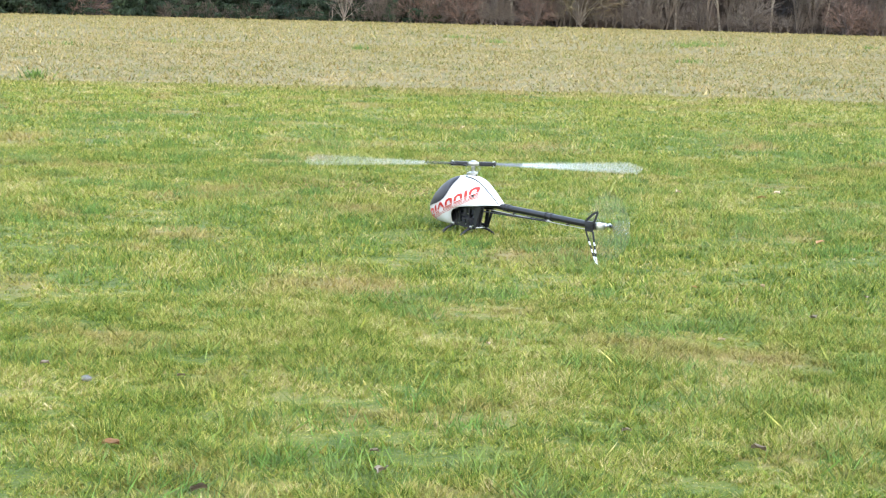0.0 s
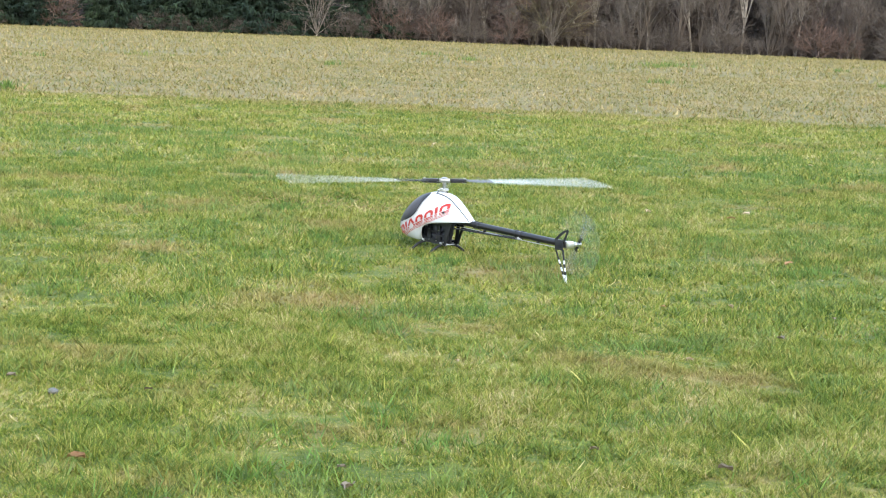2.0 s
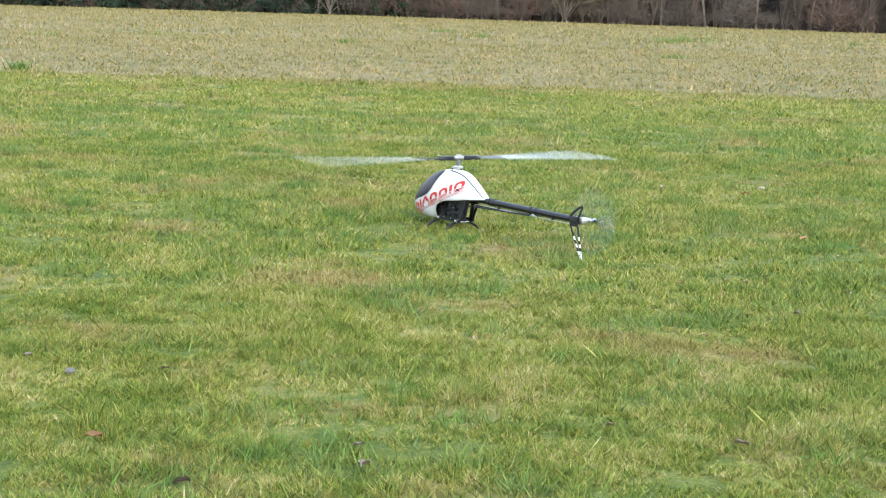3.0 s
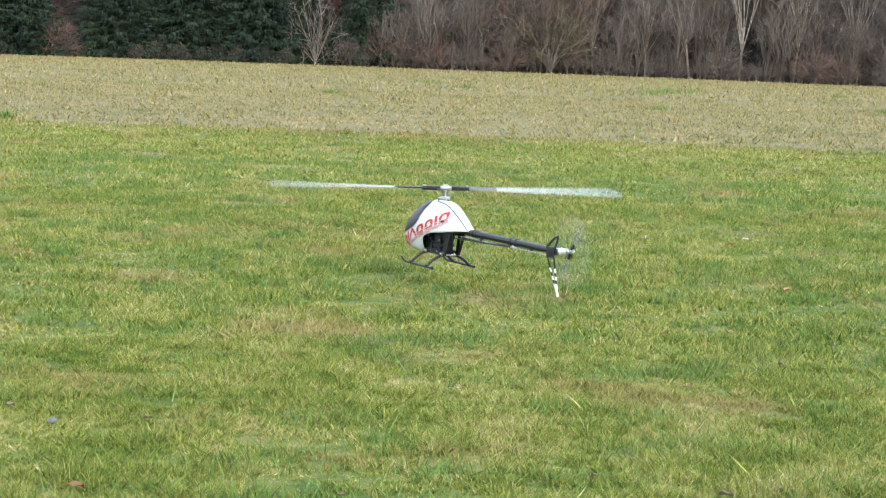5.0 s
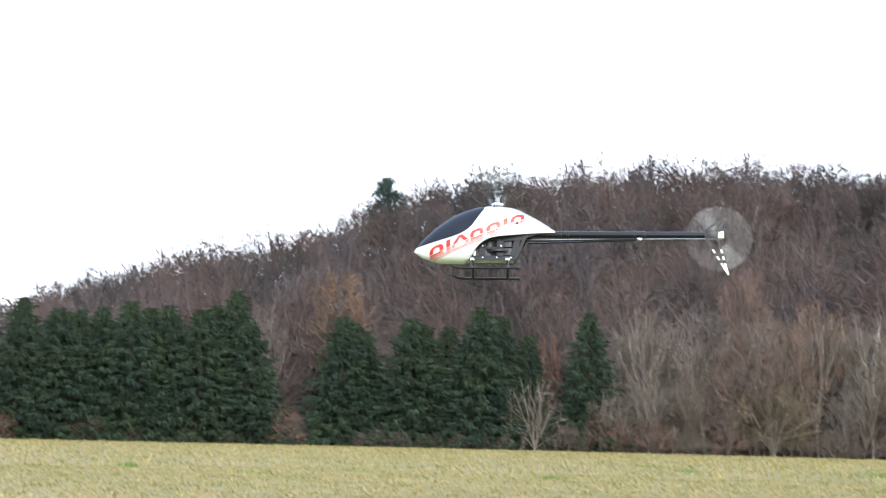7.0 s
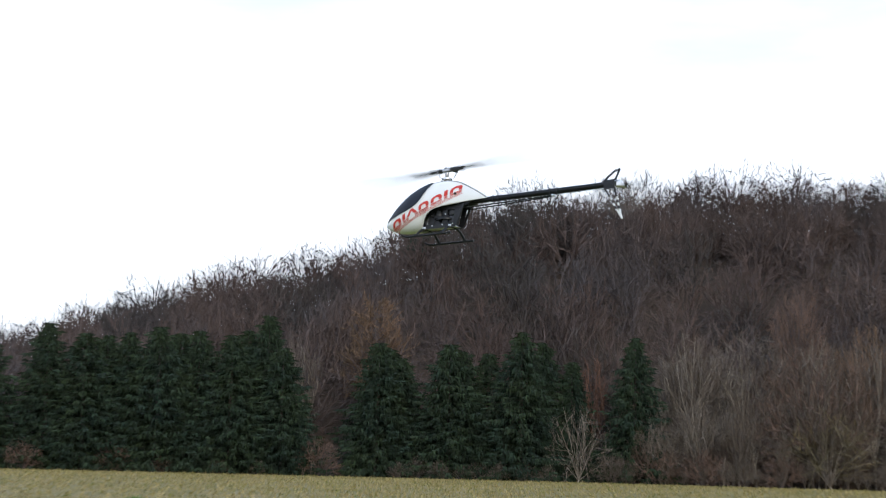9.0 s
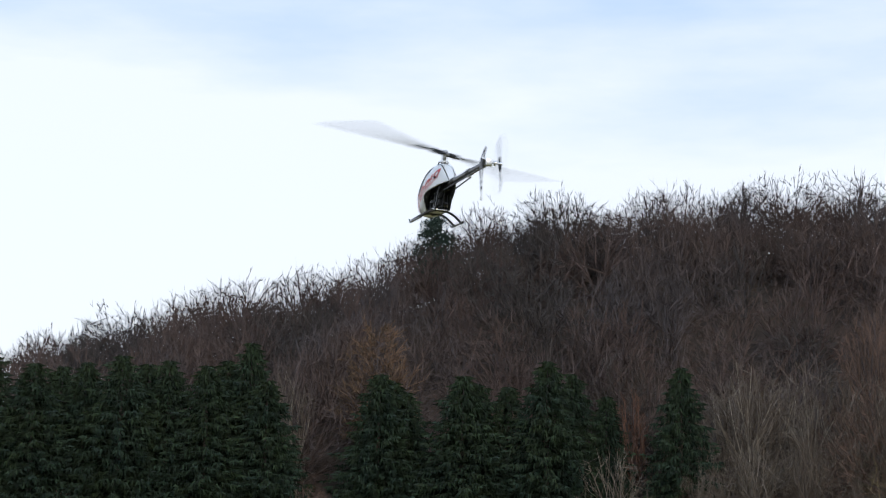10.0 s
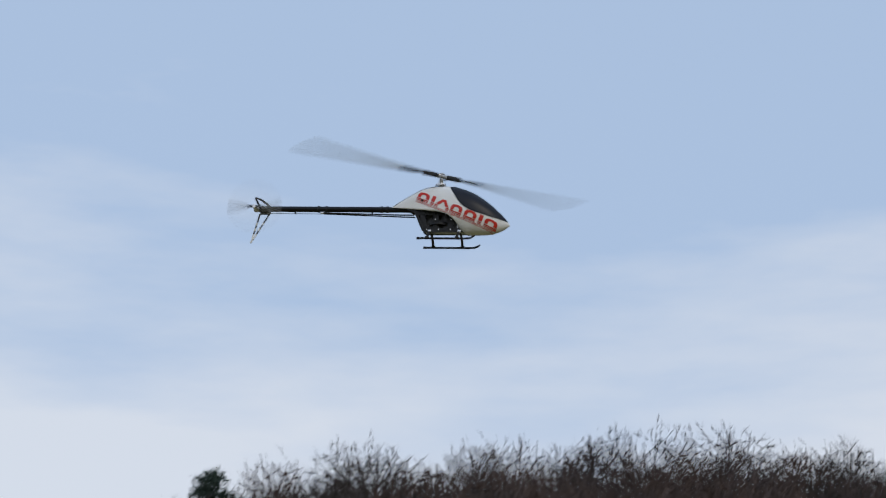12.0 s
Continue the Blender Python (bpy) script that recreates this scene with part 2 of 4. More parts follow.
def tube_into(bm, path, radii, sides=10):
    """A round tube along a path, closed at both ends, added to bm."""
    path = [Vector(p) for p in path]
    if isinstance(radii, (int, float)):
        radii = [radii] * len(path)
    rings, side = [], None
    for i, p in enumerate(path):
        d = (path[min(i + 1, len(path) - 1)] - path[max(i - 1, 0)]).normalized()
        if side is None:
            side = d.orthogonal().normalized()
        side = (side - d * side.dot(d)).normalized()
        up = d.cross(side)
        rings.append([bm.verts.new(p + radii[i] * (math.cos(a) * side + math.sin(a) * up)) for a in (2 * math.pi * k / sides for k in range(sides))])
    for a, b in zip(rings, rings[1:]):
        for k in range(sides):
            bm.faces.new((a[k], a[(k + 1) % sides], b[(k + 1) % sides], b[k]))
    bm.faces.new(rings[0][::-1])
    bm.faces.new(rings[-1])
    return bm


def tube(path, radii, sides=10):
    return tube_into(bmesh.new(), path, radii, sides)


def block_into(bm, centre, size, turn=None, bevel=0.0):
    m = Matrix.Translation(centre) @ (turn or Matrix()) @ Matrix.Diagonal((*size, 1))
    made = bmesh.ops.create_cube(bm, size=1.0, matrix=m)["verts"]
    if bevel:
        edges = list({e for v in made for e in v.link_edges})
        bmesh.ops.bevel(bm, geom=edges, offset=bevel, segments=2, affect="EDGES", profile=0.6)
    return bm


def block(centre, size, turn=None, bevel=0.0):
    return block_into(bmesh.new(), centre, size, turn, bevel)


def plate(outline, y0, y1):
    """A flat plate of that side outline (x, z), from y0 to y1."""
    bm = bmesh.new()
    a = [bm.verts.new((x, y0, z)) for x, z in outline]
    b = [bm.verts.new((x, y1, z)) for x, z in outline]
    bm.faces.new(a)
    bm.faces.new(b[::-1])
    for i in range(len(a)):
        j = (i + 1) % len(a)
        bm.faces.new((a[i], b[i], b[j], a[j]))
    return bm

# ---- ground ----


CREST = 122.0     # distance of the hill's crest
SKYLINE = [(-60, 1.80), (-30, 2.60), (-23, 4.0), (-21, 4.6), (-19.5, 5.38), (-18.6, 5.2), (-16.8, 5.98), (-15.5, 6.05), (-12.5, 6.82), (-11.2, 7.3), (-9.6, 8.0), (-7.5, 9.02), (-5.8, 8.92), (-3.5, 9.36), (-1.8, 9.5), (-0.5, 9.32), (1.5, 9.62), (4.5, 9.52), (6.3, 9.35), (8.5, 9.3), (14, 9.95), (25, 9.9), (60, 6.90)]


def crest(az):
    """Height of the ground on the hill's crest, in the direction az (degrees)."""
    el = float(np.interp(az, [a for a, _ in SKYLINE], [e for _, e in SKYLINE]))
    return max(0.5, 1.1 + CREST * math.tan(radians(el)) - 4.15)


def ground_z(x, y):
    r = math.hypot(x, y)
    az = math.degrees(math.atan2(x, y))
    dip = -0.0047 * min(max(0.0, r - 20), 81)
    if abs(az) > 75 or r < 101:
        return dip
    s = min(1.0, max(0.0, (r - 101) / (CREST - 101)))
    s = s * s * (3 - 2 * s) * 0.5 + s * 0.5
    fade = min(1.0, (75 - abs(az)) / 15)
    back = 1.0 if r < 170 else max(0.0, 1 - (r - 170) / 900)
    return dip * (1 - s) + (crest(az) * s + 0.06 * min(28.0, max(0.0, r - CREST))) * fade * back + (noise.noise((x * 0.05, y * 0.05, 0)) * 0.6 * s)


def build_ground():
    radii = [0, 1.5, 3, 5, 8, 12, 18, 26, 38, 55, 75, 90, 97, 101, 104, 108, 112, 116, 120, 122, 125, 130, 136, 145, 155, 175, 220, 320, 600, 1200, 2500]
    steps = 240
    verts, faces = [(0, 0, 0)], []
    for r in radii[1:]:
        for k in range(steps):
            a = 2 * math.pi * k / steps
            x, y = r * math.sin(a), r * math.cos(a)
            verts.append((x, y, ground_z(x, y)))
    for k in range(steps):
        faces.append((0, 1 + (k + 1) % steps, 1 + k))
    for i in range(len(radii) - 2):
        for k in range(steps):
            a, b = 1 + i * steps + k, 1 + i * steps + (k + 1) % steps
            faces.append((a, b, b + steps, a + steps))
    ob = new("ground", mesh_from("ground", verts, faces, M_FLOOR, True))
    tagged(ob, "mown green meadow rising into a wooded hill", "ground", kind="structure")


build_ground()


def blades(rng, count, r0, r1, half_deg, high, wide, lean):
    """Loose grass blades over a sector of the meadow: an array of triangles."""
    r = np.sqrt(rng.uniform(r0 * r0, r1 * r1, count))
    a = np.radians(rng.uniform(-half_deg, half_deg, count))
    p = np.stack([r * np.sin(a), r * np.cos(a), -0.0047 * np.maximum(0, r - 20)], 1)
    wave = np.zeros(count)
    for k, (size, gain) in enumerate(((0.07, 0.30), (0.11, 0.30), (0.19, 0.35), (0.33, 0.35), (0.8, 0.3), (1.7, 0.3))):
        for j in range(3):
            d = 2.399 * (3 * k + j)
            wave += gain * np.sin(2 * np.pi * (p[:, 0] * math.cos(d) + p[:, 1] * math.sin(d)) / size + 1.7 * j + 0.9 * np.sin(p[:, 1] * 3.1 / size + k)) / 1.7
    h = high * rng.uniform(0.5, 1.2, count) * np.clip(1 + 1.0 * wave, 0.12, 2.8)
    t = rng.uniform(0, 2 * np.pi, count)
    side = np.stack([np.cos(t), np.sin(t), np.zeros(count)], 1) * (wide * rng.uniform(0.6, 1.3, count) / 2)[:, None]
    b = rng.uniform(0, 2 * np.pi, count)
    over = np.stack([np.cos(b), np.sin(b), np.zeros(count)], 1) * (h * rng.uniform(0.1, lean, count))[:, None]
    tip = p + over + np.stack([np.zeros(count), np.zeros(count), h], 1)
    return np.stack([p - side, p + side, tip], 1)


def sticks(p0, p1, wide, rng):
    """One long thin triangle from each p0 to each p1."""
    d = p1 - p0
    s = np.cross(d, rng.normal(size=d.shape))
    s /= np.linalg.norm(s, axis=1, keepdims=True) + 1e-9
    s *= np.asarray(wide).reshape(-1, 1) / 2
    return np.stack([p0 - s, p0 + s, p1], 1)


def build_grass():
    rng = np.random.default_rng(4)
    near = np.concatenate([
        blades(rng, 320000, 3.1, 6.0, 19, 0.018, 0.0033, 2.0),
        blades(rng, 360000, 6.0, 12, 19, 0.020, 0.0052, 1.9),
        blades(rng, 100000, 2.0, 20.3, 180, 0.030, 0.012, 1.4),
        blades(rng, 200000, 12, 20.3, 20, 0.023, 0.0095, 1.7)])
    ob = new("meadow_grass", soup("meadow_grass", near, M_GRASS))
    tagged(ob, "short green grass with yellowed patches", "grass", kind="stuff")
    tufts = []
    for _ in range(520):
        r, a = math.sqrt(rng.uniform(3.2**2, 15.0**2)), radians(rng.uniform(-18.5, 18.5))
        n = int(rng.uniform(40, 130))
        size = rng.uniform(0.04, 0.14)
        p = np.array([r * math.sin(a), r * math.cos(a), 0.0]) + rng.normal(0, 1, (n, 3)) * (size, size * 0.7, 0)
        away = rng.normal(0, 1, (n, 3)) * (1, 1, 0)
        h = rng.uniform(0.025, 0.062, n)[:, None]
        tufts.append(sticks(p, p + away * h * 0.55 + h * np.array([0, 0, 1.0]), np.full(n, 0.0042), rng))
    for k in range(14):
        r, a = (1.35 / math.tan(radians(1.48)), radians(7.82)) if k == 0 else (math.sqrt(rng.uniform(21.0**2, 70.0**2)), radians(rng.uniform(-20, 18)))
        n = 220 if k == 0 else int(rng.uniform(40, 120))
        size = (0.5 if k == 0 else rng.uniform(0.15, 0.4)) * r / 50
        p = np.array([r * math.sin(a), r * math.cos(a), -0.0047 * max(0, r - 20)]) + rng.normal(0, 1, (n, 3)) * (size, size * 0.7, 0)
        h = rng.uniform(0.06, 0.16 if k else 0.3, n)[:, None]
        tufts.append(sticks(p, p + rng.normal(0, 0.4, (n, 3)) * (1, 1, 0) * h + h * np.array([0, 0, 1.0]), np.full(n, 0.02), rng))
    thatch = []
    for x, y, size in ((-0.79, 9.39, 0.5), (0.19, 12.23, 0.55), (-0.42, 9.2, 0.35), (-3.59, 15.12, 0.9), (-0.92, 9.73, 0.4), (0.44, 12.06, 0.4), (2.98, 15.65, 0.6)):
        n = int(160 + 420 * size)
        p = np.array([x, y, 0.0]) + rng.normal(0, 1, (n, 3)) * (size * 0.6, size * 0.45, 0)
        h = rng.uniform(0.010, 0.028, n)[:, None]
        way = rng.normal(0, 1, (n, 3)) * (1, 1, 0)
        thatch.append(sticks(p + (0, 0, 0.012), p + way * h + (0, 0, 0.02) + h * np.array([0, 0, 0.35]), np.full(n, 0.004 + 0.004 * size), rng))
    ob = new("dead_grass", soup("dead_grass", np.concatenate(thatch), M_THATCH))
    tagged(ob, "flattened brown dead grass in small patches", "grass", kind="stuff")
    ob = new("grass_tufts", soup("grass_tufts", np.concatenate(tufts), M_TUFT))
    tagged(ob, "longer dark green tufts in the meadow", "grass", kind="stuff")
    far = np.concatenate([
        blades(rng, 40000, 20.0, 60, 180, 0.05, 0.035, 1.3),
        blades(rng, 100000, 19.3, 42, 24, 0.036, 0.019, 1.8),
        blades(rng, 75000, 42, 98.5, 25, 0.07, 0.04, 1.3)])
    ob = new("dry_grass", soup("dry_grass", far, M_GRASS))
    tagged(ob, "taller dry straw-coloured grass before the wood", "grass", kind="stuff")


build_grass()

# ---- woods ----


def prism(path, radii, sides=5):
    """Triangles of a tapered limb along a path."""
    path = np.asarray(path, float)
    rings = []
    for i, p in enumerate(path):
        d = path[min(i + 1, len(path) - 1)] - path[max(i - 1, 0)]
        d = d / (np.linalg.norm(d) + 1e-9)
        a = np.cross(d, (0.31, 0.95, 0.05))
        a /= np.linalg.norm(a) + 1e-9
        b = np.cross(d, a)
        ang = 2 * np.pi * np.arange(sides) / sides
        rings.append(p + radii[i] * (np.cos(ang)[:, None] * a + np.sin(ang)[:, None] * b))
    out = []
    for a, b in zip(rings, rings[1:]):
        for k in range(sides):
            j = (k + 1) % sides
            out += [(a[k], a[j], b[j]), (a[k], b[j], b[k])]
    return np.array(out)


def bare_tree(rng, high, spread, limbs=13, boughs=9, twigs=7, girth=0.016, clear=0.3, up=0.75, twig_w=0.022):
    """A leafless tree: (trunk and limbs, twigs) as triangles. up: how steeply its limbs rise."""
    bend = rng.normal(0, 0.03 * high, (5, 2))
    bend[0] = 0
    bend = np.cumsum(bend, 0) * 0.5
    zs = np.linspace(0, high * 0.92, 5)
    trunk = np.column_stack([bend, zs])
    wood = [prism(trunk, np.linspace(girth * high, girth * high * 0.15, 5), 6)]
    fine = []
    for i in range(limbs):
        f = clear + (0.97 - clear) * (i + rng.uniform(0, 1)) / limbs
        base = np.array([np.interp(f * zs[-1], zs, trunk[:, k]) for k in range(3)])
        az = i * 2.4 + rng.uniform(-0.5, 0.5)
        length = spread * (1.15 - 0.75 * (f - clear) / (1 - clear)) * rng.uniform(0.7, 1.15)
        way = np.array([math.cos(az), math.sin(az), up * rng.uniform(0.7, 1.5)])
        way /= np.linalg.norm(way)
        mid = base + way * length * 0.5 + rng.normal(0, 0.06 * length, 3)
        end = base + way * length + np.array([0, 0, 0.25 * length])
        r = girth * high * 0.36 * (1.1 - f)
        wood.append(prism([base, mid, end], [r + 0.012, r * 0.6 + 0.008, 0.006], 4))
        k = rng.uniform(0.25, 1.0, boughs)[:, None]
        b0 = np.where(k < 0.5, base + (mid - base) * k * 2, mid + (end - mid) * (k * 2 - 1))
        bw = way + rng.normal(0, 0.55, (boughs, 3))
        bw[:, 2] += 0.35
        bw /= np.linalg.norm(bw, axis=1, keepdims=True)
        bl = length * rng.uniform(0.3, 0.6, boughs)[:, None]
        b1 = b0 + bw * bl
        fine.append(sticks(b0, b1, np.full(boughs, twig_w * 1.7), rng))
        q = rng.uniform(0.2, 1.0, (boughs, twigs, 1))
        t0 = (b0[:, None] + (b1 - b0)[:, None] * q).reshape(-1, 3)
        tw = (bw[:, None] + rng.normal(0, 0.6, (boughs, twigs, 3))).reshape(-1, 3)
        tw[:, 2] += 0.3
        tw /= np.linalg.norm(tw, axis=1, keepdims=True)
        t1 = t0 + tw * np.repeat(bl, twigs, 0) * rng.uniform(0.35, 0.75, (boughs * twigs, 1))
        fine.append(sticks(t0, t1, np.full(len(t0), twig_w), rng))
    return np.concatenate(wood), np.concatenate(fine)


def fan_tree(rng, high, spread, limbs=14, boughs=12, twigs=10, twig_w=0.022, stem=0.3, girth=0.010, low=1.7, middle=0.5, rise=0.3, tip=1.0):
    """A leafless tree whose limbs fan up into a rounded crown: (trunk and limbs, twigs) as triangles. low: the crown's angle from the zenith, middle: the height of its centre."""
    c = np.array([0, 0, middle * high])
    size = np.array([spread, spread, high - c[2]])
    lean = rng.normal(0, 0.02 * high, 2)
    top = np.array([lean[0], lean[1], stem * high])
    wood = [prism([(0, 0, 0), top * (0.4, 0.4, 0.5), top], [girth * high, girth * high * 0.85, girth * high * 0.6], 5)]
    fine = []
    for i in range(limbs):
        th, az = low * math.sqrt((i + 0.5) / limbs), i * 2.4 + rng.uniform(-0.4, 0.4)
        out = np.array([math.sin(th) * math.cos(az), math.sin(th) * math.sin(az), math.cos(th)])
        end = c + out * size * rng.uniform(0.78, 0.98)
        base = top * rng.uniform(0.45, 1.0)
        span = end - base
        mid = base + span * (0.36, 0.36, 0.56) + rng.normal(0, 0.035 * high, 3)
        r = girth * high * rng.uniform(0.28, 0.45)
        wood.append(prism([base, mid, end], [r, r * 0.6, 0.008], 3))
        k = rng.uniform(0.25, 0.95, boughs)[:, None]
        b0 = np.where(k < 0.5, base + (mid - base) * k * 2, mid + (end - mid) * (k * 2 - 1))
        aim_at = (end - c) / size + rng.normal(0, 0.34, (boughs, 3))
        aim_at /= np.linalg.norm(aim_at, axis=1, keepdims=True)
        b1 = b0 + (c + aim_at * size * rng.uniform(0.80, 1.04, (boughs, 1)) - b0) * rng.uniform(0.7, 1.0, (boughs, 1))
        fine.append(sticks(b0, b1, np.full(boughs, twig_w * 1.8), rng))
        q = rng.uniform(0.25, 1.0, (boughs, twigs, 1))
        t0 = (b0[:, None] + (b1 - b0)[:, None] * q).reshape(-1, 3)
        way = (b1 - b0) / (np.linalg.norm(b1 - b0, axis=1, keepdims=True) + 1e-6)
        tw = np.repeat(way * 0.8 + aim_at * (0.8 - rise) + (0, 0, rise), twigs, 0) + rng.normal(0, 0.34, (boughs * twigs, 3))
        tw /= np.linalg.norm(tw, axis=1, keepdims=True)
        t1 = t0 + tw * rng.uniform(0.10, 0.27, (len(t0), 1)) * min(spread, 2.6) * tip
        fine.append(sticks(t0, t1, np.full(len(t0), twig_w), rng))
    return np.concatenate(wood), np.concatenate(fine)


def spot(az, r, sink=0.05):
    x, y = r * math.sin(radians(az)), r * math.cos(radians(az))
    return x, y, ground_z(x, y) - sink


def turned(tris, rng, g, at, widen=1.0):
    """Triangles of a tree, turned about its stem, scaled and set down."""
    t = rng.uniform(0, 6.283)
    m = np.array([[math.cos(t) * widen, -math.sin(t) * widen, 0], [math.sin(t) * widen, math.cos(t) * widen, 0], [0, 0, 1]]) * g
    return tris @ m.T + at


def build_hill_wood():
    """The leafless wood that covers the hill, as masses of three tones."""
    rng = np.random.default_rng(11)
    forms = ((2.5, 1.75, 0.45), (2.1, 1.6, 0.5), (2.9, 1.7, 0.5), (2.3, 1.8, 0.42), (1.8, 1.4, 0.4))
    slope = [np.concatenate(fan_tree(rng, 6.6, w * 1.1, 15, 11, 9, 0.033, 0.14, 0.010, lo + 0.25, mi * 0.85)) for w, lo, mi in forms]
    ridge = [np.concatenate(fan_tree(rng, 5.4, w * 1.12, 20, 12, 13, 0.026, 0.08, 0.010, lo + 0.05, mi * 0.7, 0.18, 0.72)) for w, lo, mi in forms]
    tones = ([], [], [])
    rings = [101.5 + 2.05 * k for k in range(10)] + [122.2, 124.6, 127.8]
    for r in rings:
        gap = (2.9 if r > 117 else 2.8) / r * 57.3
        for az in np.arange(-27, 18, gap):
            a, rr = az + rng.uniform(-0.45, 0.45) * gap, r + rng.uniform(-0.9, 0.9)
            if rr < 104.5 and a < -2.0:
                continue
            x, y, z = spot(a, rr, 1.2 if rr > 126 else 0.05)
            form = int(rng.integers(5))
            g = rng.uniform(0.70, 1.04) * (0.8 if rr < 105 else 1.0)
            pick = noise.noise((x * 0.11, y * 0.11, 3.7)) + rng.uniform(-0.25, 0.25)
            tone = tones[0 if pick < 0.06 else 1 if pick < 0.3 else 2]
            tone.append(turned((slope if rr < 117 else ridge)[form], rng, g, (x, y, z), rng.uniform(0.95, 1.3)))
    for r in (103.5, 106.0, 118.5, 121.0, 123.5):
        for az in np.arange(-27, 18, 0.95):
            if r < 104 and az < -3.2:
                continue
            x, y, z = spot(az + rng.uniform(-0.3, 0.3), r + rng.uniform(-1.0, 1.0))
            if r > 118:
                tones[int(rng.integers(3))].append(turned(slope[rng.integers(5)], rng, rng.uniform(0.48, 0.64), (x, y, z - 0.3), 1.25))
            else:
                tones[0].append(turned(slope[rng.integers(5)][::2], rng, rng.uniform(0.34, 0.46), (x, y, z - 0.2), 1.3))
    for mass, mat, tint in zip(tones, (M_BARK, M_BARK_RED, M_BARK_DARK), ("grey-brown", "reddish-brown", "dark brown")):
        ob = new("hill_wood", soup("hill_wood", np.concatenate(mass), mat))
        tagged(ob, "leafless " + tint + " winter trees covering the hill", "wood", kind="stuff")


build_hill_wood()


def build_thicket():
    """The paler tangle of young trees along the wood's edge."""
    rng = np.random.default_rng(15)
    kinds = [np.concatenate(fan_tree(rng, 5.6, w, 15, 10, 9, 0.019, 0.1, 0.008, lo, 0.35)) for w, lo in ((1.7, 1.2), (1.4, 1.0), (2.2, 1.6))]
    mass = []
    for r in (98.8, 100.2, 101.8, 103.6):
        for az in np.arange(-2.6, 18.5, 1.2):
            a, rr = az + rng.uniform(-0.5, 0.5), r + rng.uniform(-0.6, 0.6)
            x, y, z = spot(a, rr)
            mass.append(turned(kinds[rng.integers(3)], rng, rng.uniform(0.45, 0.95) + (rr - 98) * 0.12, (x, y, z), rng.uniform(0.9, 1.3)))
    for r in (98.3, 98.9, 99.6):
        for az in np.arange(-3.4, 18.5, 0.7):
            x, y, z = spot(az + rng.uniform(-0.3, 0.3), r + rng.uniform(-0.3, 0.3))
            mass.append(turned(kinds[rng.integers(3)][::2], rng, rng.uniform(0.16, 0.34), (x, y, z), 1.8))
    ob = new("edge_thicket", soup("edge_thicket", np.concatenate(mass), M_PALE_TWIG))
    tagged(ob, "tangle of pale brown leafless saplings along the wood", "thicket", kind="stuff")


build_thicket()


def crown_tree(name, label, category, group, wood, fine, m_wood, m_fine):
    top = tagged(new(name), label, category, group)
    part("trunk", soup("trunk", wood, m_wood), m_wood, top)
    part("crown", soup("crown", fine, m_fine), m_fine, top)
    return top


def spruce(rng, high=8.0, wide=2.0):
    """A dense spruce with drooping boughs down to the ground, hung with short fringes of needles."""
    trunk = prism([(0, 0, 0), (0, 0, high * 0.5), (0, 0, high * 0.98)], [0.17, 0.1, 0.015], 6)
    out = []
    layers = 34
    down = np.array([0, 0, 1.0])
    for i in range(layers):
        f = (i + 0.3) / layers
        reach = wide * (1 - f) ** 0.66 * rng.uniform(0.82, 1.12) + 0.06
        z0 = 0.25 + f * high * 0.95
        count = int(5 + 9 * (1 - f))
        for k in range(count):
            az = 2 * math.pi * (k + rng.uniform(-0.35, 0.35)) / count + i * 0.7
            out_way = np.array([math.cos(az), math.sin(az), 0.0])
            side = np.array([-math.sin(az), math.cos(az), 0.0])
            ln = reach * rng.uniform(0.70, 1.18)
            droop = rng.uniform(0.15, 0.42)
            n = 42
            s = np.sort(rng.uniform(0.12, 1.0, n))[:, None]
            spine = np.array([0, 0, z0]) + out_way * ln * s + down * (0.10 * s - droop * s * s + 0.16 * s ** 4) * ln
            wing = side * rng.normal(0, 0.30, (n, 1)) * (1.15 - 0.75 * s) * min(1.0, 0.35 + ln * 0.35)
            root = spine + wing * 0.45
            tip = spine + wing + out_way * rng.uniform(0.02, 0.22, (n, 1)) - down * rng.uniform(0.08, 0.40, (n, 1))
            out.append(sticks(root, tip, np.full(n, 0.075), rng))
            out.append(sticks(spine[::4], spine[::4] + out_way * 0.35 - down * 0.05, np.full(len(spine[::4]), 0.16), rng))
    return trunk, np.concatenate(out)


def place(ob, az, r, scale, turn, lean=0.0):
    x, y, z = spot(az, r)
    m = pose(x, y, z, 0.04 * lean * ((turn * 7) % 200 - 100), 0.04 * lean * ((turn * 13) % 200 - 100), turn) @ Matrix.Diagonal((scale[0], scale[0], scale[1], 1))
    return m


